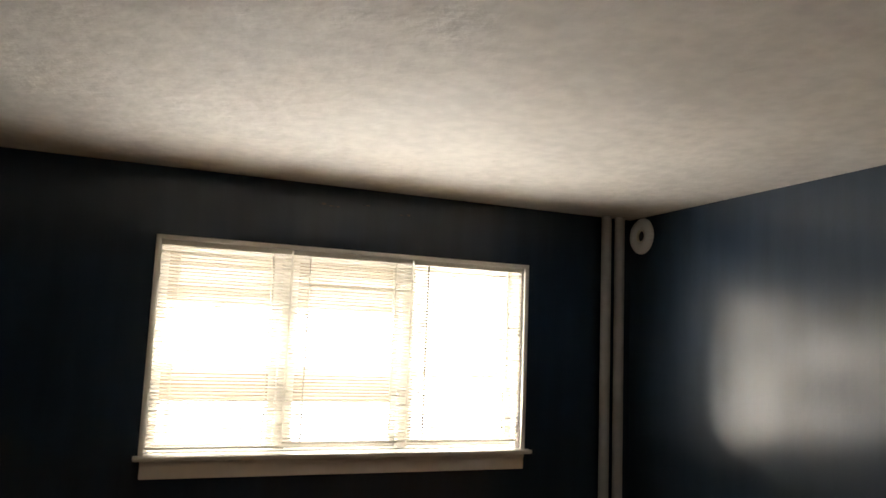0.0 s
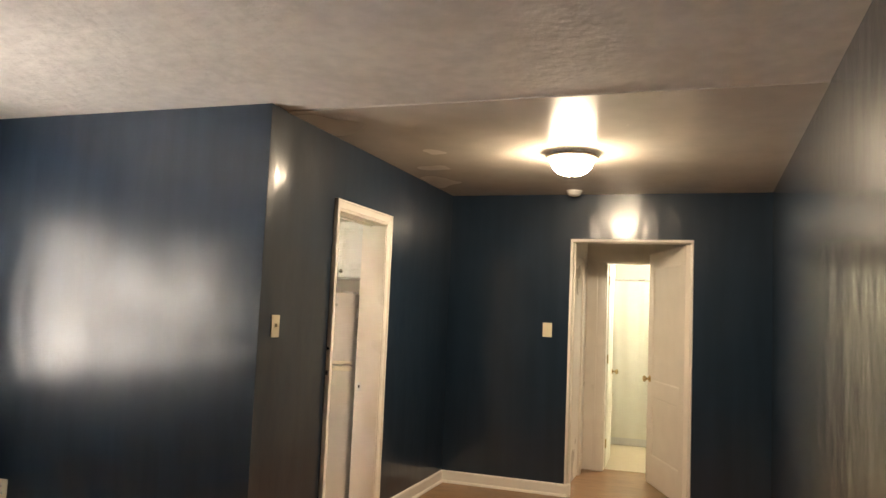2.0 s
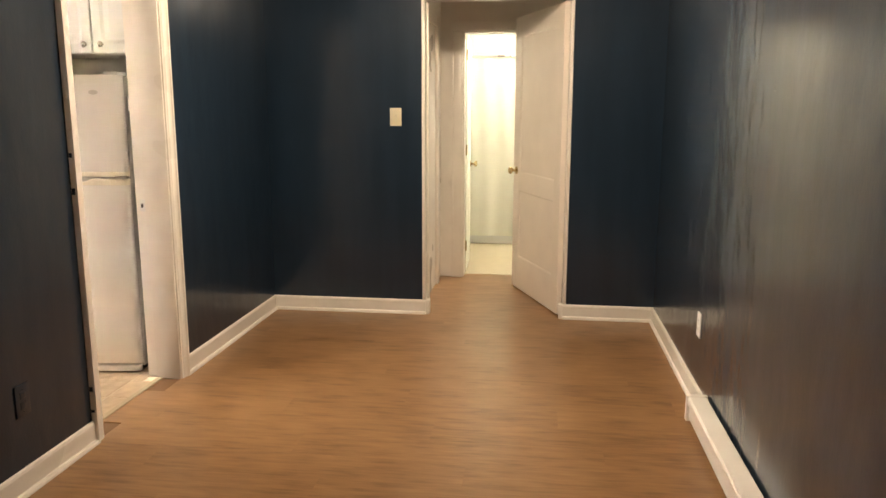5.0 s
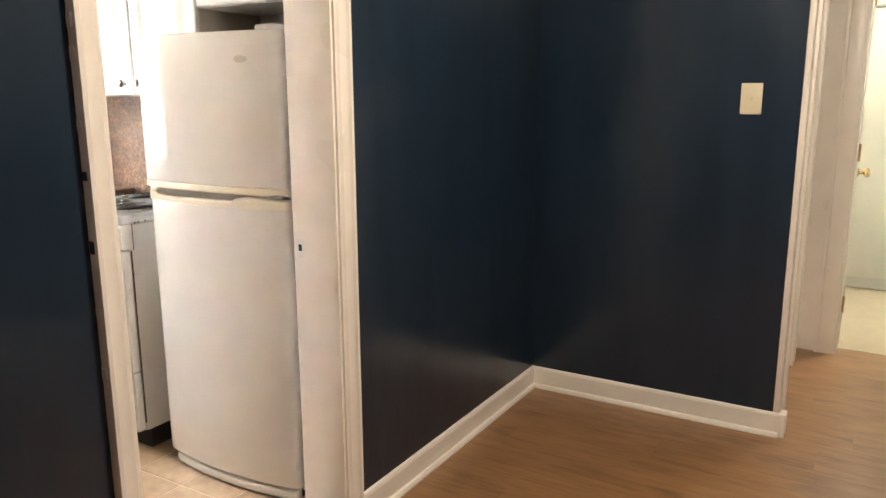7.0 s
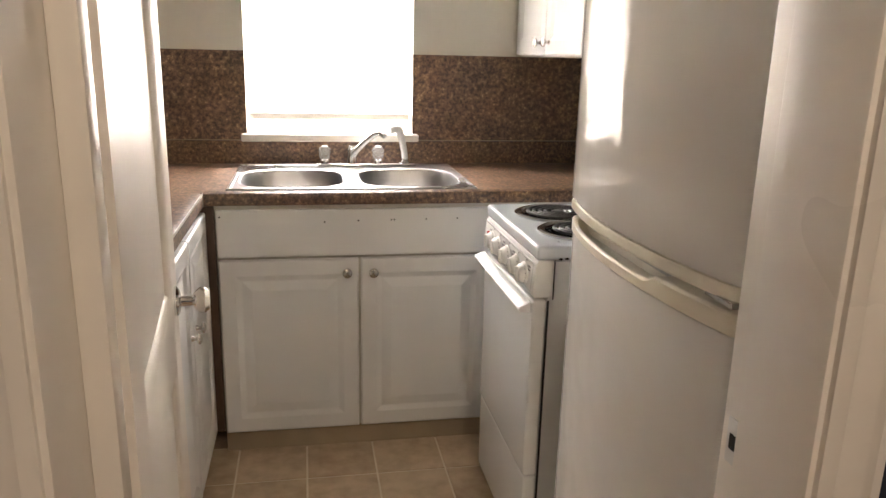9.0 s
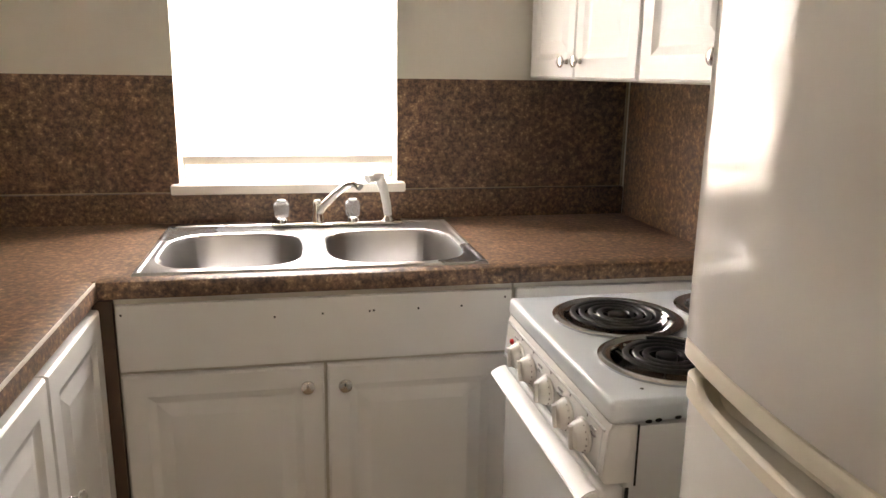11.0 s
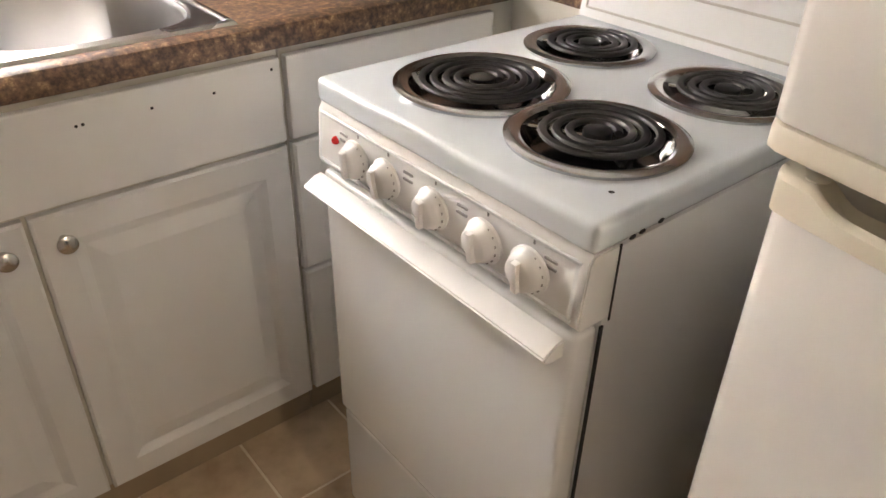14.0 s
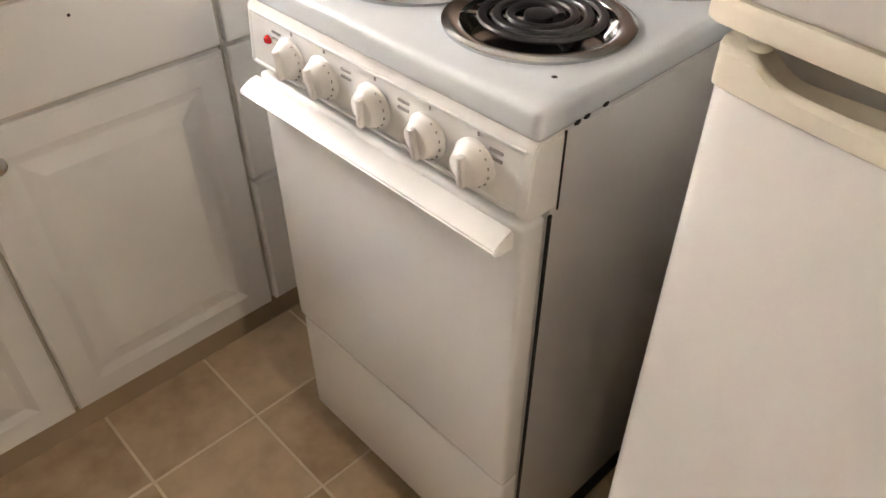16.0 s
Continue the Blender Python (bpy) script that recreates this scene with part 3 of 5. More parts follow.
bath_door = thing("door_3", pose(7.752, 0.955, 0.012, 0, 0, 2.0), "white bathroom door standing open", "door", kind="structure")
leaf = part("door_leaf", door_leaf(0.60, 1.99, 0.035, [(0.22, 0.70), (0.84, 1.88)]), CURTAIN, bath_door)
round_knob(leaf, 0.545, 0.0, 0.90, -1, BRASS)


def blind(parent, x0, x1, z0, z1, y, step, tilt, width=0.025, vinyl=None, rail=None):
    """A horizontal blind: head rail, curved slats, ladder cords and bottom rail, in the parent's own coordinates."""
    vinyl = vinyl or BLIND
    part("head_rail", solid(x0, x1, y - 0.018, y + 0.018, z1 - 0.03, z1, 0.003), vinyl, parent)
    bm = bm_new()
    prof = [(-width / 2, -0.0012), (-width / 4, 0.0006), (0, 0.0012), (width / 4, 0.0006), (width / 2, -0.0012)]
    ca, sa = math.cos(radians(tilt)), math.sin(radians(tilt))
    lo = [(u * ca - v * sa, u * sa + v * ca) for u, v in prof]
    sheet(bm, [[(x, a, b) for a, b in lo] for x in (0, x1 - x0)])
    bmesh.ops.solidify(bm, geom=bm.faces[:], thickness=0.0006)
    me = finish(bm, "slat", vinyl)
    n = int((z1 - 0.035 - z0 - 0.03) / step)
    for i in range(n):
        ob = new("slat", me)
        ob.parent = parent
        ob.matrix_basis = pose(x0 + 0.003, y, z1 - 0.045 - i * step, random.uniform(-0.8, 0.8), 0, 0)
    zr = z1 - 0.045 - n * step
    part("bottom_rail", solid(x0 + 0.002, x1 - 0.002, y - 0.012, y + 0.012, zr - (0.027 if rail else 0.014), zr, 0.003), rail or vinyl, parent)
    for x in (x0 + 0.11, x1 - 0.11):
        part("ladder_cord", solid(x - 0.001, x + 0.001, y - 0.014, y + 0.014, zr, z1 - 0.03), BLIND, parent)


def sash_window(name, x0, x1, z0, z1, y, mid, label, posts):
    """A white window unit in its opening with double-hung sashes and real panes."""
    w = thing(name, pose(0, 0, 0), label, "window", kind="structure")
    edges = [x0] + posts + [x1]
    board("window_frame", w, x0, x0 + 0.035, y, y + 0.14, z0, z1)
    board("window_frame", w, x1 - 0.035, x1, y, y + 0.14, z0, z1)
    board("window_frame", w, x0 + 0.035, x1 - 0.035, y, y + 0.14, z1 - 0.035, z1)
    board("window_frame", w, x0 + 0.035, x1 - 0.035, y + 0.01, y + 0.14, z0, z0 + 0.02)
    for p in posts:
        board("mullion", w, p - 0.035, p + 0.035, y + 0.03, y + 0.14, z0 + 0.02, z1 - 0.035)
    for a, b in zip(edges, edges[1:]):
        a, b = a + 0.037, b - 0.037
        for lo, hi, yy in ((mid - 0.02, z1 - 0.037, y + 0.11), (z0 + 0.022, mid + 0.02, y + 0.08)):
            bm = bm_new()
            box(bm, a, a + 0.04, yy, yy + 0.028, lo, hi)
            box(bm, b - 0.04, b, yy, yy + 0.028, lo, hi)
            box(bm, a + 0.04, b - 0.04, yy, yy + 0.028, lo, lo + 0.042)
            box(bm, a + 0.04, b - 0.04, yy, yy + 0.028, hi - 0.042, hi)
            s = part("sash", bm, TRIM, w)
            pane = part("pane", solid(a + 0.04, b - 0.04, yy + 0.011, yy + 0.015, lo + 0.042, hi - 0.042), GLASS, s, "clear glass pane")
            pane.visible_shadow = False
    return w


win_l = sash_window("window_1", 0.125, 2.565, 0.83, 2.095, 4.762, 1.33, "white three-part sash window with lowered blinds", [0.915, 1.715])
board("window_casing", win_l, 0.112, 0.14, 4.685, 4.712, 0.84, 2.095)
board("window_casing", win_l, 2.54, 2.568, 4.685, 4.712, 0.84, 2.095)
board("window_casing", win_l, 0.112, 2.568, 4.685, 4.712, 2.075, 2.10)
board("window_sill", win_l, 0.085, 2.60, 4.635, 4.80, 0.812, 0.838, None, 0.008)
board("apron", win_l, 0.125, 2.555, 4.68, 4.70, 0.708, 0.812, None, 0.006)
board("apron_moulding", win_l, 0.125, 2.555, 4.672, 4.68, 0.785, 0.808, None, 0.003)
for a, b, low in ((0.145, 0.908, 0.845), (0.922, 1.708, 0.860), (1.722, 2.536, 0.862)):
    bl = thing("window_blind", pose(0, 0, 0), "lowered white slatted window blind", "blind", "blinds of the wide window")
    blind(bl, a, b, low, 2.072, 4.736, 0.0205, -33)

win_k = sash_window("window_2", 4.229, 4.887, 1.046, 2.058, 4.79, 1.52, "white kitchen sash window over the sink", [])
board("window_sill", win_k, 4.205, 4.911, 4.628, 4.80, 1.016, 1.045, None, 0.006)
bl = thing("window_blind", pose(0, 0, 0), "white slatted kitchen blind, nearly closed", "blind")
# bottom rail takes the tan box colour: its backlit shade is painted in
blind(bl, 4.232, 4.884, 1.085, 2.05, 4.722, 0.0205, 62, vinyl=BLIND_THIN, rail=CABBOX)

# ------------------------------------------------------------------ living room things
for x in (3.175, 3.29):
    p = thing("heating_pipe", pose(x, 4.64, 0), "upright grey painted heating pipe in the room corner", "pipe", "pipes in the corner")
    part("pipe", lathe(bm_new(), [(0, 0), (0.036, 0), (0.036, H), (0, H)], n=20), PIPE, p)
    part("floor_collar", lathe(bm_new(), [(0.036, 0), (0.06, 0), (0.058, 0.008), (0.037, 0.014)], n=20), PIPE, p)

ring = thing("wall_vent", pose(XG, 4.555, 2.368, 0, -90, 0), "round white wall vent cover with dark centre", "vent")
part("cover", lathe(bm_new(), [(0.048, 0.004), (0.048, 0.012), (0.062, 0.030), (0.085, 0.036), (0.115, 0.028), (0.132, 0.008), (0.133, 0.0)], n=36), KNOBWHITE, ring)
part("hole", lathe(bm_new(), [(0, 0.002), (0.05, 0.002), (0.05, 0.0), (0, 0.0)], n=24), BLACK, ring)
part("inner_collar", lathe(bm_new(), [(0.040, 0.002), (0.040, 0.018), (0.048, 0.020), (0.048, 0.002)], n=24), YELLOWED, ring)


def switch_plate(m, label, w=0.075, h=0.118, toggles=1, mat=None, outlet=False):
    """A wall plate; local y points out of the wall towards the room at -y."""
    mat = mat or IVORY
    s = thing("wall_outlet" if outlet else "light_switch", m, label, "outlet" if outlet else "light switch")
    part("plate", solid(-w / 2, w / 2, -0.006, 0, -h / 2, h / 2, 0.003), mat, s)
    if outlet:
        for z in (-0.02, 0.02):
            r = part("socket", solid(-0.016, 0.016, -0.008, -0.004, z - 0.014, z + 0.014, 0.003), mat, s)
            for x in (-0.006, 0.006):
                part("slot", solid(x - 0.001, x + 0.001, -0.0085, -0.0075, z - 0.004, z + 0.006), BLACK, r)
    else:
        part("toggle", solid(-0.005, 0.005, -0.018, -0.004, -0.004, 0.014, 0.002), mat, s)
    for z in (-h * 0.36, h * 0.36):
        part("screw", lathe(bm_new(), [(0, 0), (0.003, 0), (0.002, 0.002), (0, 0.002)], (0, -0.006, z), n=8, m=Matrix.Rotation(radians(90), 4, 'X')), mat, s)
    return s


switch_plate(pose(3.583, YA, 1.35), "ivory light switch on the navy wall")
switch_plate(pose(XF, 1.30, 1.35, 0, 0, -90), "ivory light switch beside the hall opening", w=0.078)
switch_plate(pose(4.985, YS, 0.39, 0, 0, 180), "white wall outlet on the navy wall", outlet=True, mat=KNOBWHITE)
switch_plate(pose(XG, 3.80, 0.352, 0, 0, -90), "ivory wall outlet under the corner wall", outlet=True)
switch_plate(pose(3.775, YA, 0.355), "wall outlet painted over in navy", outlet=True, mat=NAVY)

lamp = thing("ceiling_lamp", pose(4.80, 0.858, H - 0.007), "lit flush ceiling lamp with a frosted glass bowl", "ceiling lamp")
part("base", lathe(bm_new(), [(0, 0), (0.135, 0), (0.142, -0.012), (0.142, -0.026), (0, -0.026)], n=40), KNOBWHITE, lamp)
part("rim", lathe(bm_new(), [(0.142, -0.014), (0.160, -0.018), (0.167, -0.027), (0.162, -0.038), (0.140, -0.044), (0.134, -0.040)], n=44), LAMPRIM, lamp, "tan metal rim")
part("bowl", lathe(bm_new(), [(0.137, -0.036), (0.134, -0.062), (0.118, -0.098), (0.088, -0.125), (0.048, -0.141), (0, -0.146)], n=44), BOWL, lamp, "lit frosted glass bowl")
part("finial", lathe(bm_new(), [(0, -0.142), (0.012, -0.146), (0.010, -0.156), (0, -0.162)], n=16), BRASS, lamp)

sd = thing("smoke_detector", pose(6.21, 1.075, H - 0.007), "small round white ceiling smoke detector", "smoke detector")
part("base", lathe(bm_new(), [(0, 0), (0.065, 0), (0.065, -0.012), (0, -0.012)], n=28), KNOBWHITE, sd)
part("dome", lathe(bm_new(), [(0.056, -0.012), (0.052, -0.034), (0.040, -0.042), (0, -0.044)], n=28), KNOBWHITE, sd)

heater = thing("baseboard_heater", pose(3.40, YS, 0), "long cream metal baseboard heater on the wall", "heater")
HL = 1.33
bm = bm_new()
prof = [(0.012, 0.03), (0.012, 0.135), (0.085, 0.135), (0.092, 0.128), (0.092, 0.10), (0.086, 0.10), (0.086, 0.127), (0.018, 0.127), (0.018, 0.03)]
extrude_profile(bm, [(y, z) for y, z in prof], Matrix(((0, 0, 1, 0.0), (1, 0, 0, 0), (0, 1, 0, 0), (0, 0, 0, 1))), Matrix(((0, 0, 1, HL), (1, 0, 0, 0), (0, 1, 0, 0), (0, 0, 0, 1))))
part("cover", bm, TRIM, heater)
part("front_panel", solid(0.03, HL - 0.03, 0.078, 0.084, 0.035, 0.108, 0.002), TRIM, heater)
part("fins", solid(0.06, HL - 0.06, 0.025, 0.070, 0.045, 0.095), BLACK, heater)
for x in (0.0, HL - 0.03):
    part("end_cap", solid(x, x + 0.03, 0.004, 0.096, 0.02, 0.138, 0.005), TRIM, heater)
part("valve", lathe(bm_new(), [(0, 0), (0.012, 0), (0.012, 0.02), (0, 0.02)], (0.06, 0.084, 0.06), n=12, m=Matrix.Rotation(radians(-90), 4, 'X')), TRIM, heater)

# ------------------------------------------------------------------ bathroom, seen through the hall
rod = thing("shower_rod", pose(9.15, 0.2, 1.93), "chrome shower curtain rod across the bathroom", "shower rod")
part("rod", tube(bm_new(), [(0, -0.98, 0), (0, 0.96, 0)], 0.013), STEEL, rod)
curt = thing("shower_curtain", pose(9.17, 0, 0.10), "white shower curtain hanging from its rod", "shower curtain")
bm = bm_new()
rows = []
for k in range(15):
    z = 1.81 * k / 14
    rows.append([(0.008 * math.sin(y * 34 + 0.6 * math.sin(z * 3)) * (0.5 + 0.5 * z / 1.8) + 0.012 * math.sin(y * 11), y, z) for y in (-0.72 + 1.84 * i / 90 for i in range(91))])
sheet(bm, rows)
bmesh.ops.solidify(bm, geom=bm.faces[:], thickness=0.002)
part("cloth", bm, CURTAIN, curt)
tub = thing("bathtub", pose(9.24, -0.76, 0.004), "white bathtub behind the shower curtain", "bathtub")
bm = bm_new()
box(bm, 0, 0.07, 0, 1.9, 0, 0.40, 0.015)
box(bm, 0.68, 0.76, 0, 1.9, 0, 0.40, 0.015)
box(bm, 0.07, 0.68, 0, 0.08, 0, 0.40)
box(bm, 0.07, 0.68, 1.82, 1.9, 0, 0.40)
box(bm, 0.07, 0.68, 0.08, 1.82, 0, 0.08)
part("tub", bm, ENAMEL, tub)
globe = thing("bathroom_light", pose(8.5, 0.35, H), "lit round bathroom ceiling light", "ceiling lamp")
part("canopy", lathe(bm_new(), [(0, 0), (0.08, 0), (0.08, -0.02), (0, -0.02)], n=24), KNOBWHITE, globe)
part("globe", lathe(bm_new(), [(0.06, -0.02), (0.11, -0.06), (0.12, -0.11), (0.09, -0.17), (0, -0.19)], n=24), BATHGLOBE, globe, "lit glass globe")

# lumpy replastered spot near the outer corner, under the same paint
bm = bm_new()
rows = []
for k in range(25):
    z = 1.72 + 0.74 * k / 24
    rows.append([(x, YA - 0.0015 - 0.010 * math.exp(-((x - 3.64) / 0.13) ** 2 - ((z - 2.17) / 0.16) ** 2), z) for x in (3.434 + 0.46 * i / 24 for i in range(25))])
sheet(bm, rows)
structure("plaster_patch", bm, NAVY, "lumpy replastered spot on the navy wall", "wall", smooth=True)

# flaked spots in the paint above the wide window
flakes = random.Random(5)
for x0, z0, k in ((1.05, 2.368, 6), (1.34, 2.402, 2), (1.575, 2.352, 5)):
    for i in range(k):
        x, z, w = x0 + 0.024 * i, z0 + flakes.uniform(-0.008, 0.008), flakes.uniform(0.014, 0.026)
        structure("paint_flake", solid(x, x + w, YN - 0.0035, YN + 0.001, z, z + flakes.uniform(0.005, 0.014), 0.0015, 1), BLACK if i % 2 else NAVY, "small flaked spot in the navy paint", "paint flake")

rag = random.Random(3)
for side, x in ((-1, 4.175), (1, 5.022)):
    z = 0.14
    while z < 2.05:
        h = rag.uniform(0.006, 0.03)
        if side < 0 or rag.random() < 0.25:
            w = rag.uniform(0.001, 0.003)
            part("paint_chip", solid(x + side * w, x - side * 0.001, YA - 0.016, YA - 0.001, z, z + h, 0.0012, 1), NAVY if rag.random() < 0.4 else TRIM, frame_k)
        z += h + rag.uniform(0.02, 0.12)

# ------------------------------------------------------------------ kitchen cabinets


def panel_front(w, h, flat=False, t=0.019):
    """A moulded cabinet front in local x and z, facing -y, its back at y 0."""
    bm = bm_new()
    if flat:
        return box(bm, 0, w, -t, 0, 0, h, 0.004)
    e = 0.005
    rings = [(0, -t + e), (e, -t), (0.052, -t), (0.066, -t + 0.006), (0.071, -t + 0.0075), (0.075, -t + 0.007), (0.103, -t + 0.001), (0.105, -t + 0.0008)]
    rings_panel(bm, 0, w, 0, h, 0, rings)
    o = [bm.verts.new(p) for p in ((0, 0, 0), (w, 0, 0), (w, 0, h), (0, 0, h))]
    f = [bm.verts.new(p) for p in ((0, -t + e, 0), (w, -t + e, 0), (w, -t + e, h), (0, -t + e, h))]
    for i in range(4):
        bm.faces.new((o[i], o[(i + 1) % 4], f[(i + 1) % 4], f[i]))
    bm.faces.new(o[::-1])
    bmesh.ops.remove_doubles(bm, verts=bm.verts, dist=0.0003)
    bmesh.ops.recalc_face_normals(bm, faces=bm.faces)
    return bm


def cab_knob(parent, x, z, y=-0.019):
    prof = [(0.0, 0.0), (0.008, 0), (0.007, 0.004), (0.005, 0.008), (0.006, 0.013), (0.013, 0.016), (0.0165, 0.020), (0.016, 0.024), (0.010, 0.028), (0, 0.029)]
    return part("knob", lathe(bm_new(), prof, (x, y, z), n=20, m=Matrix.Rotation(radians(90), 4, 'X')), NICKEL, parent, "round satin nickel knob")


def shift(bm, x, z):
    bmesh.ops.translate(bm, vec=(x, 0, z), verts=bm.verts)
    return bm


def cabinet(name, m, w, d, z0, z1, fronts, label, toe=False, group="", sunk=None):
    """A cabinet unit: open-edged carcass behind moulded fronts (x0, x1, z0, z1, knob x, knob z, flat)."""
    c = thing(name, m, label, "cabinet", group)
    # carcass colour holds the shade seen in the gaps between fronts
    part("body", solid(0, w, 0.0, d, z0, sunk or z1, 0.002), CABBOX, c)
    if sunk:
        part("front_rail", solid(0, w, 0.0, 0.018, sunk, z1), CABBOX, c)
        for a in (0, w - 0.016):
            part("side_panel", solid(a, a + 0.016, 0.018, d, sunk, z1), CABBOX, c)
    if toe:
        part("toe_kick", solid(0, w, 0.012, 0.03, 0.0, z0), TOE, c, "worn tan toe kick board")
    for x0, x1, a, b, kx, kz, flat in fronts:
        f = part("drawer_front" if b - a < 0.3 else "door", shift(panel_front(x1 - x0, b - a, flat), x0, a), CAB, c, smooth=False)
        if kx is not None:
            cab_knob(f, kx, kz)
    return c


BASE = "base cabinets under the counter"
WALLC = "wall cabinets"
# sink base: plain false front above two doors
sink_base = cabinet("base_cabinet", pose(4.162, 4.022, 0), 0.922, 0.62, 0.082, 0.882,
                    [(0.004, 0.918, 0.712, 0.870, None, 0, True), (0.004, 0.459, 0.085, 0.701, 0.420, 0.656, False), (0.467, 0.918, 0.085, 0.701, 0.508, 0.654, False)],
                    "white sink base cabinet with two moulded doors", True, BASE, 0.735)
# nail holes left in the false front
for x, z in ((0.016, 0.848), (0.349, 0.828), (0.459, 0.831), (0.569, 0.832), (0.579, 0.8325), (0.686, 0.833), (0.792, 0.834), (0.901, 0.852)):
    part("nail_hole", lathe(bm_new(), [(0, 0), (0.0028, 0), (0, 0.0006)], (x, -0.0191, z), n=8, m=Matrix.Rotation(radians(90), 4, 'X')), BLACK, sink_base)
cabinet("base_cabinet", pose(5.088, 4.022, 0), 0.572, 0.62, 0.082, 0.882,
        [(0.004, 0.50, 0.712, 0.870, 0.262, 0.805, True), (0.004, 0.50, 0.418, 0.702, 0.25, 0.56, False), (0.004, 0.50, 0.085, 0.410, 0.25, 0.26, False)],
        "white corner base cabinet with drawers beside the stove", True, BASE)
cabinet("base_cabinet", pose(4.118, 3.24, 0, 0, 0, 90), 0.76, 0.56, 0.095, 0.882,
        [(0.004, 0.378, 0.100, 0.866, 0.505 - 0.16, 0.60, False), (0.384, 0.756, 0.100, 0.866, 0.43, 0.60, False)],
        "white base cabinet with two moulded doors along the side wall", True, BASE)
cabinet("base_cabinet", pose(4.118, 2.80, 0, 0, 0, 90), 0.43, 0.56, 0.095, 0.882, [(0.004, 0.426, 0.100, 0.866, 0.05, 0.60, False)],
        "white base cabinet with one moulded door behind the open door", True, BASE)
part_strip = thing("corner_filler", pose(4.118, 4.0, 0), "dark brown wooden corner strip between base cabinets", "filler strip")
part("strip", solid(0.001, 0.044, 0.002, 0.02, 0.095, 0.882, 0.002), DARKBROWN, part_strip)

# wall cabinets over the stove, a shorter one over the fridge
KXU = 5.335
for y_top, n, lab in ((4.668, 2, "white wall cabinet with two moulded doors in the corner"), (3.892, 2, "white wall cabinet with two moulded doors above the stove")):
    cabinet("wall_cabinet", pose(KXU, y_top, 0, 0, 0, -90), 0.774, 0.325, 1.368, 2.13,
            [(0.004, 0.384, 1.372, 2.126, 0.335, 1.418, False), (0.390, 0.770, 1.372, 2.126, 0.435, 1.418, False)], lab, False, WALLC)
cabinet("wall_cabinet", pose(KXU, 3.116, 0, 0, 0, -90), 0.72, 0.325, 1.69, 2.13,
        [(0.004, 0.357, 1.694, 2.126, 0.325, 1.74, False), (0.363, 0.716, 1.694, 2.126, 0.42, 1.74, False)], "short white wall cabinet above the fridge", False, WALLC)
structure("soffit", solid(KXU, KX1, KY0, KYN, 2.132, H), CREAM, "cream painted soffit above the wall cabinets", "soffit")

# counter: L-shaped brown laminate with rolled front and sink cut-out
counter = thing("countertop", pose(0, 0, 0), "L-shaped brown speckled laminate countertop", "countertop")
CT, CB = 0.926, 0.884
bm = bm_new()
nose = [(0.0, CB), (0.05, CB), (0.05, CT), (0.014, CT), (0.005, CT - 0.004), (0.0, CT - 0.014)]
extrude_profile(bm, nose, Matrix(((0, 0, 1, 4.13), (1, 0, 0, 4.008), (0, 1, 0, 0), (0, 0, 0, 1))), Matrix(((0, 0, 1, 5.66), (1, 0, 0, 4.008), (0, 1, 0, 0), (0, 0, 0, 1))))
part("front_edge", bm, LAMINATE, counter)
for x0, x1, y0, y1 in ((3.552, 4.225, 4.058, 4.655), (5.010, 5.66, 4.058, 4.655), (4.225, 5.010, 4.058, 4.075), (4.225, 5.010, 4.565, 4.655)):
    part("worktop", solid(x0, x1, y0, y1, CB, CT), LAMINATE, counter)
bm = bm_new()
part("worktop", solid(4.082, 4.130, 4.012, 4.058, CB, CT), LAMINATE, counter)
part("side_worktop", solid(3.552, 4.082, 2.80, 4.058, CB, CT), LAMINATE, counter)
extrude_profile(bm, nose, Matrix(((-1, 0, 0, 4.132), (0, 0, 1, 2.80), (0, 1, 0, 0), (0, 0, 0, 1))), Matrix(((-1, 0, 0, 4.132), (0, 0, 1, 4.012), (0, 1, 0, 0), (0, 0, 0, 1))))
part("front_edge", bm, LAMINATE, counter)
bm = bm_new()
box(bm, 3.552, 5.66, 4.655, 4.679, CB, 1.018, 0.006)
part("upstand", bm, LAMINATE, counter)
part("caulk_line", solid(3.56, 5.655, 4.6725, 4.6765, 1.0175, 1.0205), TOE, counter)
part("upstand", solid(3.552, 3.572, 2.80, 4.655, CT, 1.018, 0.005), LAMINATE, counter)
part("edge_strip", solid(4.1295, 4.1325, 2.80, 4.0, CT - 0.006, CT + 0.001), TRIM, counter, "worn pale front edge")

splash = thing("splashback", pose(0, 0, 0), "brown speckled laminate splashback panels", "splashback", kind="structure")
part("panel", solid(3.552, 4.226, 4.673, 4.679, 1.018, 1.364), LAMINATE, splash)
part("panel", solid(4.89, 5.656, 4.673, 4.679, 1.018, 1.364), LAMINATE, splash)
part("panel", solid(KX1 - 0.006, KX1 - 0.001, 3.10, 4.655, 0.90, 1.366), LAMINATE, splash)
part("panel", solid(3.551, 3.556, 2.80, 4.672, 1.018, 1.364), LAMINATE, splash)
part("corner_bead", solid(5.652, 5.659, 4.665, 4.673, 1.018, 1.364, 0.002), TOE, splash)


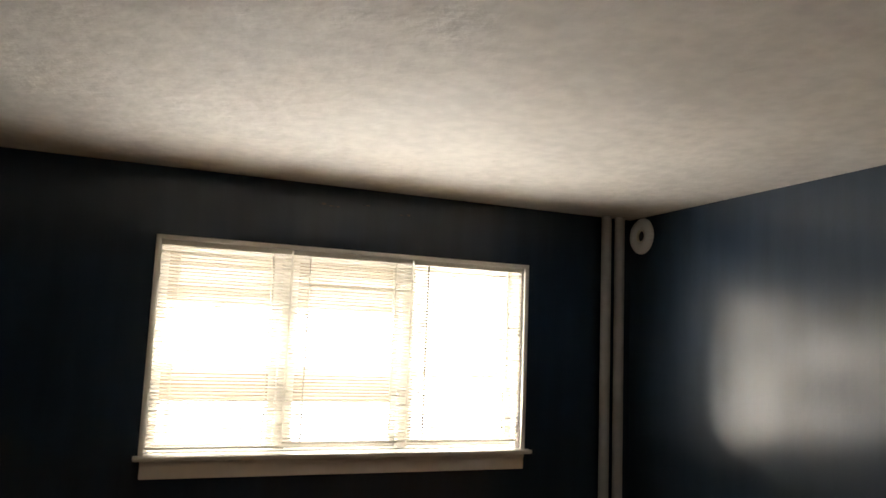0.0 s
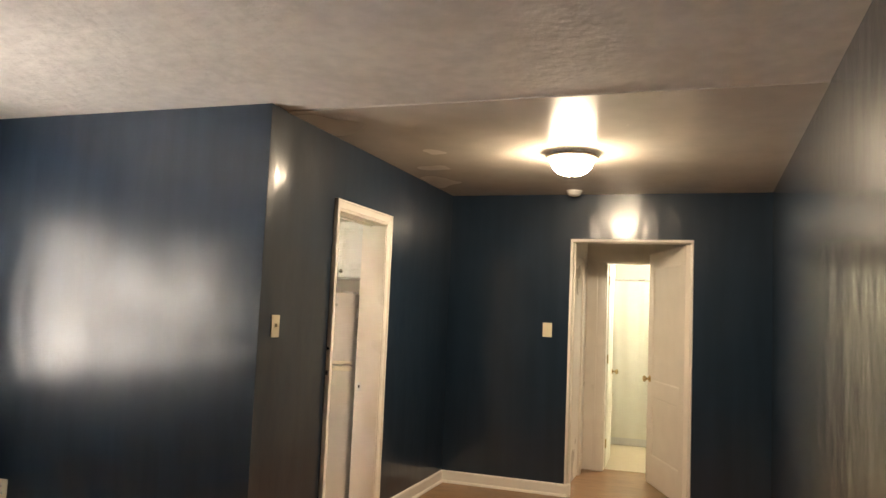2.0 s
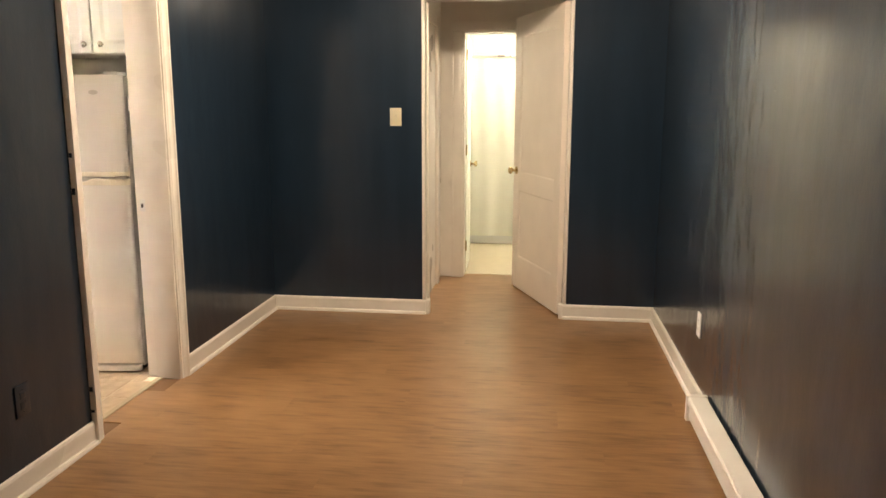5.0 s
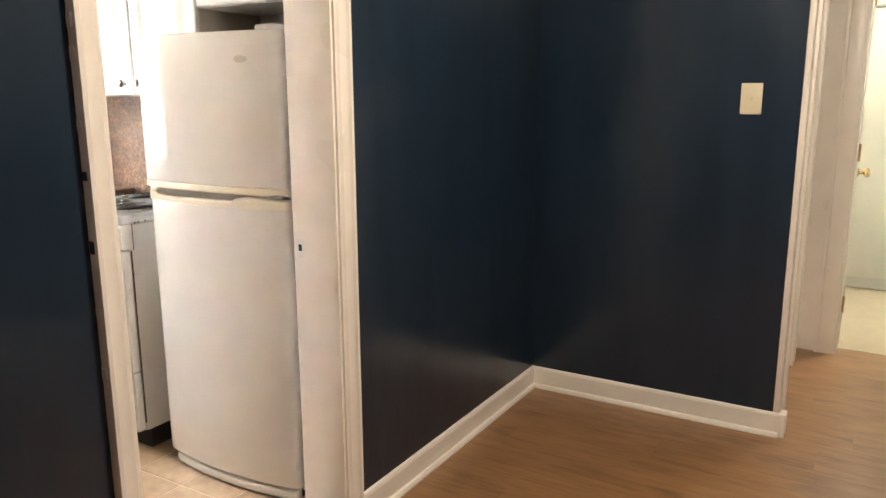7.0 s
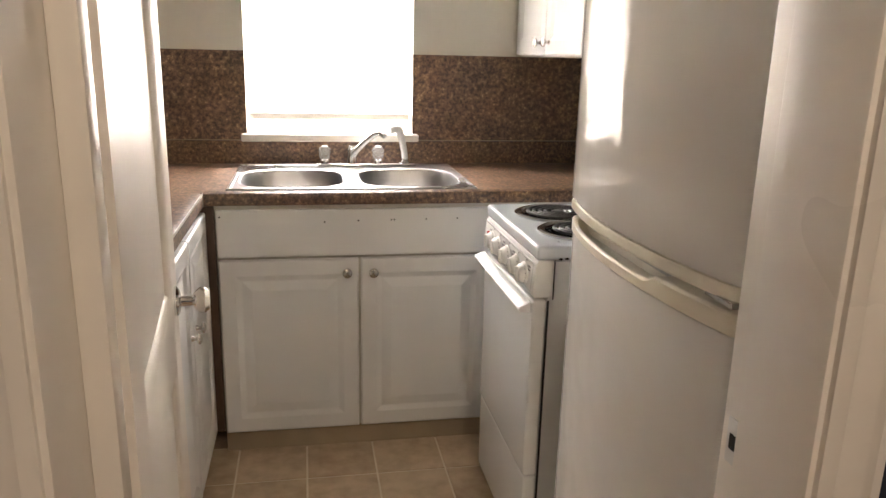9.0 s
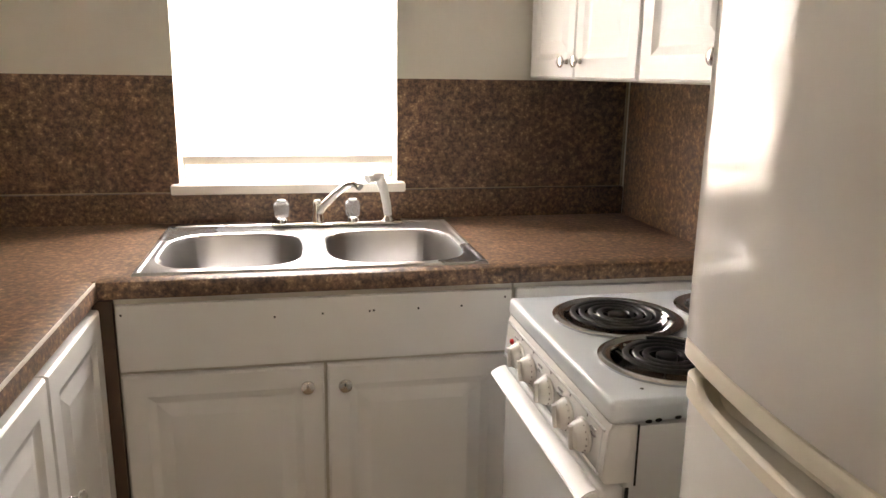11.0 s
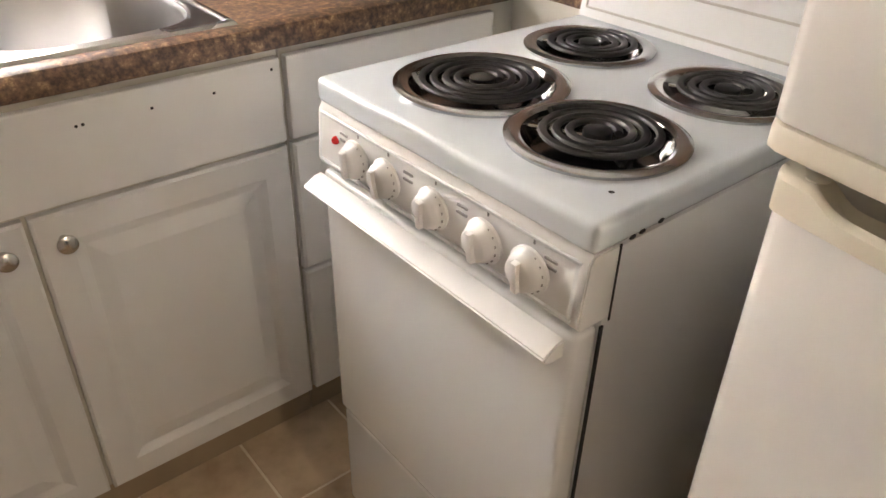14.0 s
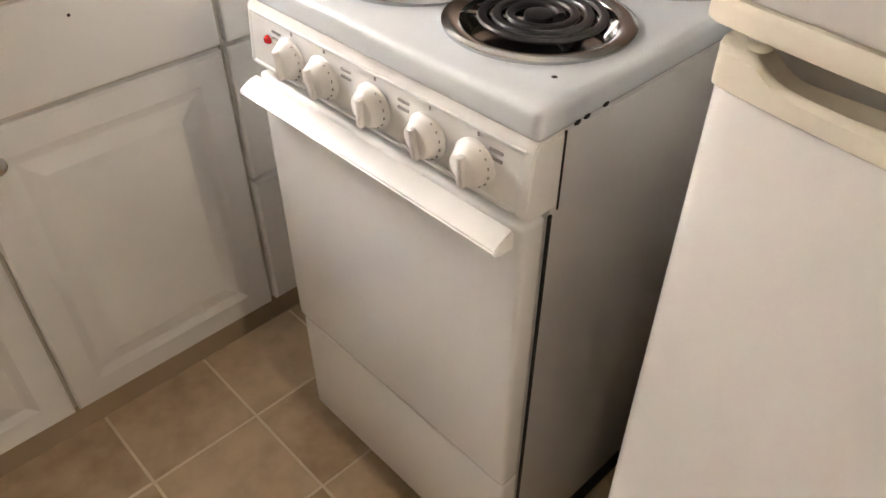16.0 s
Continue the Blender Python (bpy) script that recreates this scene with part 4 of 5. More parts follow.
# ------------------------------------------------------------------ sink and tap
def double_sink(x0, x1, y0, y1, z, bowls, which=(0, 1)):
    bm = bm_new()
    n, mid = 64, (x0 + x1) / 2
    for a, b in [((x0, mid), (mid, x1))[k] for k in which]:
        cx, cy = (a + b) / 2, y0 + 0.235
        left, right = a == x0, b == x1
        hx, hy = (b - a) / 2 - 0.032, 0.195

        def rect(ang, ins):
            dx, dy = math.cos(ang), math.sin(ang)
            t = min(((b - cx) / dx if dx > 1e-9 else 9), ((a - cx) / dx if dx < -1e-9 else 9), ((y1 - cy) / dy if dy > 1e-9 else 9), ((y0 - cy) / dy if dy < -1e-9 else 9))
            xa, xb = a + (ins if left else 0), b - (ins if right else 0)
            return min(max(cx + dx * t, xa), xb), min(max(cy + dy * t, y0 + ins), y1 - ins)

        def oval(ang, k, ex=3.4):
            dx, dy = math.cos(ang), math.sin(ang)
            r = (abs(dx / (hx * k)) ** ex + abs(dy / (hy * k)) ** ex) ** (-1 / ex)
            return cx + dx * r, cy + dy * r
        corner = [math.atan2(p[1] - cy, p[0] - cx) % (2 * math.pi) for p in ((a, y0), (b, y0), (a, y1), (b, y1))]
        angs = sorted(set([2 * math.pi * i / n for i in range(n)] + corner))
        rings = []
        levels = (("r", 0.0, z - 0.001), ("r", 0.004, z + 0.006), ("r", 0.012, z + 0.007), ("r", 0.018, z + 0.004), ("o", 1.03, z + 0.004), ("o", 1.0, z + 0.001), ("o", 0.97, z - 0.012), ("o", 0.94, z - 0.12), ("o", 0.88, z - 0.155), ("o", 0.74, z - 0.168), ("o", 0.12, z - 0.172))
        for kind in levels[5:] if bowls else levels[:6]:
            rings.append([bm.verts.new((*(rect(g, kind[1]) if kind[0] == "r" else oval(g, kind[1])), kind[2])) for g in angs])
        m = len(angs)
        for p, q in zip(rings, rings[1:]):
            for i in range(m):
                j = (i + 1) % m
                bm.faces.new((p[i], p[j], q[j], q[i]))
        if bowls:
            bm.faces.new(rings[-1])
    bmesh.ops.remove_doubles(bm, verts=bm.verts, dist=0.0004)
    bmesh.ops.recalc_face_normals(bm, faces=bm.faces)
    return bm


sink = thing("kitchen_sink", pose(0, 0, 0), "double-bowl stainless steel kitchen sink set in the counter", "sink")
part("rim", double_sink(4.196, 5.032, 4.044, 4.594, CT, False), STEEL, sink, smooth=False)
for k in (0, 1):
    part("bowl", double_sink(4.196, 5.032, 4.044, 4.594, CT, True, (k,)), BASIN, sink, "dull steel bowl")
for x in (4.405, 4.823):
    part("drain", lathe(bm_new(), [(0.0, 0.002), (0.02, 0.001), (0.038, 0.004), (0.045, 0.0)], (x, 4.279, CT - 0.171), n=24), CHROME, sink, "chrome strainer drain")

faucet = thing("kitchen_faucet", pose(4.632, 4.548, CT + 0.005), "chrome kitchen faucet with clear acrylic handles", "faucet")
part("base_plate", solid(-0.135, 0.255, -0.022, 0.022, 0, 0.012, 0.006, 3), CHROME, faucet)
part("spout_body", lathe(bm_new(), [(0.022, 0.01), (0.020, 0.03), (0.014, 0.045), (0.016, 0.065), (0.010, 0.078), (0, 0.08)], n=18), CHROME, faucet)
part("spout", tube(bm_new(), [(0, 0, 0.035), (0.02, -0.015, 0.065), (0.055, -0.05, 0.105), (0.085, -0.085, 0.135), (0.105, -0.105, 0.142), (0.118, -0.12, 0.132)], [0.014, 0.013, 0.012, 0.011, 0.011, 0.012], n=14), CHROME, faucet)
for x in (-0.105, 0.105):
    part("handle_base", lathe(bm_new(), [(0.02, 0.01), (0.018, 0.022), (0.011, 0.028), (0, 0.028)], (x, 0, 0), n=18), CHROME, faucet)
    bm = bm_new()
    lathe(bm, [(0.012, 0.026), (0.021, 0.030), (0.023, 0.05), (0.024, 0.066), (0.018, 0.074), (0, 0.076)], (x, 0, 0), n=10)
    part("handle", bm, ACRYLIC, faucet, "clear faceted acrylic handle")
    part("handle_cap", lathe(bm_new(), [(0, 0.0765), (0.013, 0.0765), (0.012, 0.080), (0, 0.081)], (x, 0, 0), n=14), KNOBWHITE, faucet)
spray = thing("side_sprayer", pose(4.845, 4.55, CT + 0.012), "white sink side sprayer on its chrome collar", "sprayer")
part("collar", lathe(bm_new(), [(0.024, 0), (0.022, 0.008), (0.015, 0.014), (0.013, 0.02), (0, 0.02)], n=18), CHROME, spray)
part("wand", tube(bm_new(), [(0, 0, 0.015), (-0.004, 0, 0.05), (-0.012, -0.003, 0.09), (-0.022, -0.008, 0.125), (-0.032, -0.014, 0.142)], [0.012, 0.013, 0.013, 0.016, 0.014], n=14), KNOBWHITE, spray)
part("spray_head", tube(bm_new(), [(-0.020, -0.006, 0.137), (-0.045, -0.02, 0.141), (-0.066, -0.032, 0.135)], [0.015, 0.016, 0.014], n=14), KNOBWHITE, spray)

# ------------------------------------------------------------------ stove
SX, SY = 4.990, 3.717
stove = thing("electric_stove", pose(SX, SY, 0, 0, 0, -90), "narrow white enamel electric stove with four coil burners", "stove")
SW, SD = 0.508, 0.60
ST = 0.940
part("body", solid(0.010, SW - 0.003, 0.03, SD, 0.085, ST - 0.04, 0.004), ENAMEL, stove)
# shade of the recess below the drawer, put in as a black block
part("toe_base", solid(0.012, SW - 0.012, 0.055, SD - 0.02, 0.0, 0.085), BLACK, stove, "recessed base, blackened as the shade under the stove")


BURNERS = ((0.160, 0.160, 0.117, 4.0), (0.140, 0.400, 0.098, 3.2), (0.372, 0.150, 0.106, 3.4), (0.385, 0.395, 0.100, 3.2))


def cooktop():
    """Deep-lipped enamel top with four round wells."""
    bm = bm_new()
    box(bm, 0, SW, -0.004, SD, ST - 0.036, ST, 0.011, 4)
    bm.faces.ensure_lookup_table()
    for sign in (1, -1):
        face = max((f for f in bm.faces if f.normal.z * sign > 0.99), key=lambda f: f.calc_area())
        z = face.calc_center_median().z
        edges = list(face.edges)
        bmesh.ops.delete(bm, geom=[face], context='FACES_ONLY')
        for x, y, r, _ in BURNERS:
            ring_v = [bm.verts.new((x + (r - 0.004) * math.cos(a), y + (r - 0.004) * math.sin(a), z)) for a in (2 * math.pi * k / 40 for k in range(40))]
            edges += [bm.edges.new((ring_v[k], ring_v[(k + 1) % 40])) for k in range(40)]
        bmesh.ops.triangle_fill(bm, use_beauty=True, edges=edges)
    bmesh.ops.recalc_face_normals(bm, faces=bm.faces)
    return bm


part("cooktop", cooktop(), COOKTOP, stove)
# chipped spots at the cooktop's rim
for x, y, z in ((0.3, 0.12, 0), (SW + 0.0004, 0.10, -0.03), (SW + 0.0004, 0.07, -0.032), (SW + 0.0004, 0.055, -0.033), (0.47, 0.06, 0.0005), (0.475, 0.13, 0.0005)):
    if z >= 0 and x > 0.4:
        part("chip", lathe(bm_new(), [(0, 0.0004), (0.0035, 0.0002), (0.003, 0), (0, 0)], (x, y, ST), n=7), BLACK, stove)
    elif z < 0:
        part("chip", lathe(bm_new(), [(0, 0.0), (0.0032, 0.0), (0.0026, 0.0008), (0, 0.001)], (SW - 0.0004, y, ST + z), n=7, m=Matrix.Rotation(radians(90), 4, "Y") @ Matrix.Scale(1.8, 4, (0, 1, 0))), BLACK, stove)
# control panel with its moulded frame
bm = bm_new()
prof = [(0.040, ST - 0.038), (0.002, ST - 0.036), (-0.004, ST - 0.046), (-0.010, ST - 0.118), (-0.004, ST - 0.128), (0.040, ST - 0.128)]
extrude_profile(bm, prof, Matrix(((0, 0, 1, 0.002), (1, 0, 0, 0), (0, 1, 0, 0), (0, 0, 0, 1))), Matrix(((0, 0, 1, SW - 0.002), (1, 0, 0, 0), (0, 1, 0, 0), (0, 0, 0, 1))))
bmesh.ops.bevel(bm, geom=[e for e in bm.edges if abs(e.verts[0].co.x - e.verts[1].co.x) < 1e-6], offset=0.0015, segments=2, affect='EDGES')
panel = part("control_panel", bm, KNOBWHITE, stove, "white plastic control panel")
part("panel_seam", solid(SW - 0.004, SW - 0.0022, 0.0402, 0.0432, ST - 0.134, ST - 0.038), BLACK, panel)
bm = bm_new()
for b in ((0.012, SW - 0.012, -0.050, -0.046), (0.012, SW - 0.012, -0.119, -0.115), (0.012, 0.017, -0.115, -0.050), (SW - 0.017, SW - 0.012, -0.115, -0.050)):
    yy = -0.0055 if b[2] > -0.06 else -0.0115
    if b[3] - b[2] > 0.02:
        vs = [bm.verts.new((x, y, ST + z)) for x, y, z in ((b[0], -0.0075, b[3]), (b[1], -0.0075, b[3]), (b[1], -0.0125, b[2]), (b[0], -0.0125, b[2]))]
        bm.faces.new(vs)
    else:
        box(bm, b[0], b[1], yy - 0.002, yy + 0.004, ST + b[2], ST + b[3], 0.0015)
part("panel_bead", bm, ENAMEL, panel)
for i, x in enumerate((0.104, 0.172, 0.268, 0.360, 0.432)):
    yk, zk = -0.0075, ST - 0.086
    rot = Matrix.Rotation(radians(94.8), 4, 'X')
    k = part("control_knob", lathe(bm_new(), [(0, 0), (0.028, 0), (0.0285, 0.004), (0.025, 0.007), (0.0235, 0.012), (0.020, 0.019), (0.017, 0.021), (0, 0.022)], (x, yk, zk), n=28, m=rot), KNOBWHITE, panel, "white ribbed control knob")
    bm = bm_new()
    box(bm, -0.0048, 0.0048, -0.0195, 0.0195, 0.012, 0.027, 0.003)
    bmesh.ops.transform(bm, matrix=Matrix.Translation((x, yk, zk)) @ rot @ Matrix.Rotation(radians((0, 8, -6, 4, 0)[i]), 4, 'Z'), verts=bm.verts)
    part("grip", bm, KNOBWHITE, k)
    part("tick_mark", solid(x - 0.001, x + 0.001, -0.0062, -0.0045, ST - 0.056, ST - 0.051), INK, panel)
    for q in range(6):
        an = radians(-60 + q * 24)
        xm, zm = x + 0.0245 * math.cos(an) * 1.0, zk + 0.0245 * math.sin(an)
        part("dial_mark", solid(xm - 0.0008, xm + 0.0008, yk - 0.0085, yk - 0.006, zm - 0.0018, zm + 0.0018), INK, k)
for x in (0.07, 0.215, 0.318, 0.458):
    for r in range(2):
        part("print_bar", solid(x - 0.009, x + 0.009, -0.0075 - r * 0.0005, -0.0055, ST - 0.064 - r * 0.009, ST - 0.061 - r * 0.009), INK, panel)
part("indicator_light", lathe(bm_new(), [(0.006, 0), (0.006, 0.003), (0.004, 0.006), (0, 0.007)], (0.052, -0.0075, ST - 0.076), n=14, m=Matrix.Rotation(radians(94.8), 4, 'X')), RED, panel, "small red indicator light")
door = part("oven_door", solid(0.010, SW - 0.004, -0.008, 0.028, 0.331, ST - 0.136, 0.008, 3), ENAMEL, stove)
part("door_gap", solid(SW - 0.0035, SW - 0.0012, 0.0275, 0.0325, 0.12, ST - 0.136), BLACK, door)
bm = bm_new()
prof = [(0.0, -0.008), (-0.022, -0.008), (-0.031, -0.003), (-0.032, 0.003), (-0.014, 0.014), (0.0, 0.017)]
extrude_profile(bm, [(y - 0.006, z + ST - 0.162) for y, z in prof], Matrix(((0, 0, 1, 0.0), (1, 0, 0, 0), (0, 1, 0, 0), (0, 0, 0, 1))), Matrix(((0, 0, 1, SW - 0.018), (1, 0, 0, 0), (0, 1, 0, 0), (0, 0, 0, 1))))
bmesh.ops.bevel(bm, geom=bm.edges[:], offset=0.002, segments=2, affect='EDGES')
part("door_handle", bm, KNOBWHITE, door, "full-width white door handle")
part("drawer", solid(0.018, SW - 0.004, -0.006, 0.028, 0.09, 0.3285, 0.007, 3), ENAMEL, stove)
bm = bm_new()
prof = [(0.52, ST - 0.004), (0.535, ST + 0.075), (0.545, ST + 0.092), (0.560, ST + 0.10), (0.585, ST + 0.10), (0.597, ST + 0.09), (0.60, ST - 0.004)]
extrude_profile(bm, prof, Matrix(((0, 0, 1, 0.004), (1, 0, 0, 0), (0, 1, 0, 0), (0, 0, 0, 1))), Matrix(((0, 0, 1, SW - 0.004), (1, 0, 0, 0), (0, 1, 0, 0), (0, 0, 0, 1))))
bmesh.ops.bevel(bm, geom=bm.edges[:], offset=0.006, segments=3, affect='EDGES')
guard = part("backguard", bm, ENAMEL, stove)


def burner(parent, x, y, r, turns):
    """A chrome-rimmed drip pan sunk into the top, with a flat spiral coil on three arms."""
    pan = part("drip_pan", lathe(bm_new(), [(r - 0.0165, 0.0035), (r - 0.019, 0.0), (r - 0.024, -0.010), (r * 0.72, -0.020), (r * 0.35, -0.025), (0, -0.026)], (x, y, ST), n=48), PAN, parent, "shiny dark drip pan")
    part("trim_ring", lathe(bm_new(), [(r + 0.003, 0.0003), (r + 0.0035, 0.004), (r - 0.002, 0.0066), (r - 0.006, 0.0072), (r - 0.013, 0.0056), (r - 0.0168, 0.0036)], (x, y, ST), n=48), RINGCHROME, pan, "chrome trim ring")
    bm = bm_new()
    pts = []
    r1, r0, n = r - 0.028, 0.024, int(turns * 30)
    for i in range(n + 1):
        f = i / n
        a = 2 * math.pi * turns * f + 0.6
        rr = r0 + (r1 - r0) * f
        pts.append((x + rr * math.cos(a), y + rr * math.sin(a), ST + 0.0085))
    tube(bm, pts, 0.0054, n=8, flat=0.75)
    part("coil", bm, COIL, pan, "black spiral heating coil")
    part("coil_centre", lathe(bm_new(), [(0.017, 0.000), (0.017, 0.010), (0.012, 0.012), (0, 0.012)], (x, y, ST), n=20), COIL, pan)
    for k in range(3):
        a = radians(90 + 120 * k)
        bm = bm_new()
        tube(bm, [(x + 0.015 * math.cos(a), y + 0.015 * math.sin(a), ST + 0.001), (x + (r1 + 0.004) * math.cos(a), y + (r1 + 0.004) * math.sin(a), ST + 0.002)], 0.0028, n=6)
        part("support_arm", bm, CHROME, pan)


for bx, by, br, turns in BURNERS:
    burner(stove, bx, by, br, turns)
bm = bm_new()
q = [(0.022, 0.5235, ST + 0.018), (SW - 0.022, 0.5235, ST + 0.018), (SW - 0.022, 0.5325, ST + 0.070), (0.022, 0.5325, ST + 0.070)]
for a, c in zip(q, q[1:] + q[:1]):
    tube(bm, [a, c], 0.0022, n=6)
part("panel_bead", bm, FRIDGE_SIDE, guard)

# ------------------------------------------------------------------ fridge
FX, FY = 4.983, 3.075
fridge = thing("refrigerator", pose(FX, FY, 0, 0, 0, -90), "white top-freezer refrigerator with yellowed handle trim", "refrigerator")
FW, FT, SPLIT = 0.640, 1.565, 1.055
# side shade is carried by the cabinet's grey, not by light
part("body", solid(0.004, FW - 0.004, 0.075, 0.665, 0.03, FT - 0.008, 0.006), FRIDGE_SIDE, fridge, "refrigerator cabinet, greyed for its shaded side")


def bowed(x0, x1, z0, z1, bulge=0.036, yb=0.062, n=28, edge=0.012):
    """A door with a front that bows outward."""
    bm = bm_new()
    rows = []
    cx, hw = (x0 + x1) / 2, (x1 - x0) / 2

    def y_at(x):
        u = (x - cx) / hw
        return 0.034 - bulge * (1 - u * u)
    zs = [z0, z0 + edge * 0.3, z0 + edge] + [z0 + edge + (z1 - z0 - 2 * edge) * k / 6 for k in range(1, 6)] + [z1 - edge, z1 - edge * 0.3, z1]
    xs = [x0, x0 + 0.004, x0 + 0.014] + [x0 + 0.014 + (x1 - x0 - 0.028) * k / n for k in range(1, n)] + [x1 - 0.014, x1 - 0.004, x1]
    for z in zs:
        ez = max(0, edge - min(z - z0, z1 - z)) / edge
        row = []
        for x in xs:
            ex = max(0, 0.014 - min(x - x0, x1 - x)) / 0.014
            row.append((x, y_at(x) + edge * (1 - math.sqrt(max(0, 1 - ez * ez))) + 0.014 * (1 - math.sqrt(max(0, 1 - ex * ex))), z))
        rows.append(row)
    sheet(bm, rows)
    back = [[(x, yb, z) for x in (x0, x1)] for z in (z0, z1)]
    sheet(bm, back)
    for xx, col in ((x0, 0), (x1, -1)):
        a = [bm.verts.new(r[col]) for r in rows]
        bm.faces.new(a + [bm.verts.new((xx, yb, z1)), bm.verts.new((xx, yb, z0))])
    for zz, r in ((z0, rows[0]), (z1, rows[-1])):
        bm.faces.new([bm.verts.new(p) for p in r] + [bm.verts.new((x1, yb, zz)), bm.verts.new((x0, yb, zz))])
    bmesh.ops.remove_doubles(bm, verts=bm.verts, dist=0.0003)
    bmesh.ops.recalc_face_normals(bm, faces=bm.faces)
    return bm


def scooped_trim(x0, x1, z0, z1, bulge=0.036, yb=0.062):
    """The strip along the fridge door's top, with a long finger scoop sunk into it."""
    bm = bm_new()
    cx, hw = (x0 + x1) / 2, (x1 - x0) / 2
    rows = []
    for k in range(129):
        x = x0 + (x1 - x0) * k / 128
        u = (x - cx) / hw
        e = max(0.0, 0.012 - min(x - x0, x1 - x)) / 0.012
        y = 0.0335 - bulge * (1 - u * u) + 0.012 * (1 - math.sqrt(max(0.0, 1 - e * e)))
        g = math.exp(-((x - x0 - 0.245) / 0.200) ** 26)
        top, floor_z = z1 - 0.013 * g, z1 - 0.029 * g
        rows.append([(x, y, z0), (x, y - 0.001, z0 + 0.004), (x, y - 0.001, top - 0.004), (x, y + 0.002, top - 0.0008), (x, y + 0.006, top),
                     (x, y + 0.009, top - 0.3 * (top - floor_z)), (x, y + 0.014, floor_z), (x, yb - 0.012, floor_z), (x, yb - 0.004, floor_z + 0.6 * (z1 - floor_z)), (x, yb, z1), (x, yb, z0)])
    sheet(bm, rows)
    for r in (rows[0], rows[-1]):
        bm.faces.new([bm.verts.new(q) for q in r])
    bmesh.ops.remove_doubles(bm, verts=bm.verts, dist=0.0002)
    bmesh.ops.recalc_face_normals(bm, faces=bm.faces)
    return bm


fz = part("freezer_door", bowed(-0.018, FW, SPLIT + 0.026, FT, edge=0.004), FRIDGE, fridge)
fd = part("fridge_door", bowed(0.0, FW, 0.055, SPLIT - 0.0435, edge=0.004), FRIDGE, fridge)
part("handle_trim", bowed(-0.019, FW, SPLIT + 0.002, SPLIT + 0.0255, edge=0.005), YELLOWED, fz, "yellowed plastic handle trim")
part("handle_trim", scooped_trim(-0.003, FW, SPLIT - 0.043, SPLIT - 0.011), YELLOWED, fd, "yellowed plastic handle trim with finger scoop")
part("screw_cap", lathe(bm_new(), [(0.009, 0), (0.009, 0.0012), (0.007, 0.0015), (0, 0.0015)], (0.028, 0.044, SPLIT - 0.0105), n=16), YELLOWED, fd)
part("gasket", solid(0.012, FW - 0.012, 0.055, 0.078, SPLIT - 0.03, SPLIT + 0.03), FRIDGE_SIDE, fridge)
part("gasket", solid(0.006, FW - 0.006, 0.060, 0.077, 0.07, FT - 0.01), INK, fridge)
part("top_hinge_cover", solid(FW - 0.09, FW - 0.01, 0.03, 0.13, FT - 0.002, FT + 0.016, 0.006), KNOBWHITE, fridge)
part("middle_hinge", solid(FW - 0.075, FW - 0.004, 0.026, 0.07, SPLIT - 0.004, SPLIT + 0.006, 0.002), NICKEL, fridge, "bare metal door hinge")
bm = lathe(bm_new(), [(0.0, 0), (0.024, 0), (0.024, 0.0015), (0.019, 0.002), (0.018, 0.001), (0, 0.001)], (0, 0, 0), n=28)
bmesh.ops.scale(bm, vec=(1, 0.48, 1), verts=bm.verts)
bmesh.ops.transform(bm, matrix=Matrix.Translation((FW - 0.135, 0.0085, FT - 0.085)) @ Matrix.Rotation(radians(90), 4, 'X') @ Matrix.Rotation(radians(7), 4, 'Y'), verts=bm.verts)
part("badge", bm, FRIDGE_SIDE, fz, "small oval grey badge")
grille = part("kick_grille", bowed(0.03, FW - 0.01, 0.008, 0.046, bulge=0.034), KNOBWHITE, fridge, "loose white bottom grille")
part("underside", solid(0.02, FW - 0.02, 0.08, 0.64, 0.004, 0.03), BLACK, fridge)
part("side_clip", tube(bm_new(), [(FW - 0.002, 0.10, 1.46), (FW + 0.006, 0.085, 1.43), (FW + 0.004, 0.09, 1.39)], 0.006), KNOBWHITE, fridge)

# ------------------------------------------------------------------ floor pieces


def piece_mesh(name, w, l, h, mat, bev):
    bm = bm_new()
    a = [bm.verts.new(p) for p in ((0, 0, 0), (w, 0, 0), (w, l, 0), (0, l, 0))]
    b = [bm.verts.new(p) for p in ((0, 0, h - bev), (w, 0, h - bev), (w, l, h - bev), (0, l, h - bev))]
    c = [bm.verts.new(p) for p in ((bev, bev, h), (w - bev, bev, h), (w - bev, l - bev, h), (bev, l - bev, h))] if bev else b
    for p, q in ((a, b), (b, c)) if bev else ((a, b),):
        for i in range(4):
            bm.faces.new((p[i], p[(i + 1) % 4], q[(i + 1) % 4], q[i]))
    bm.faces.new(c)
    return finish(bm, name, mat, smooth=False)


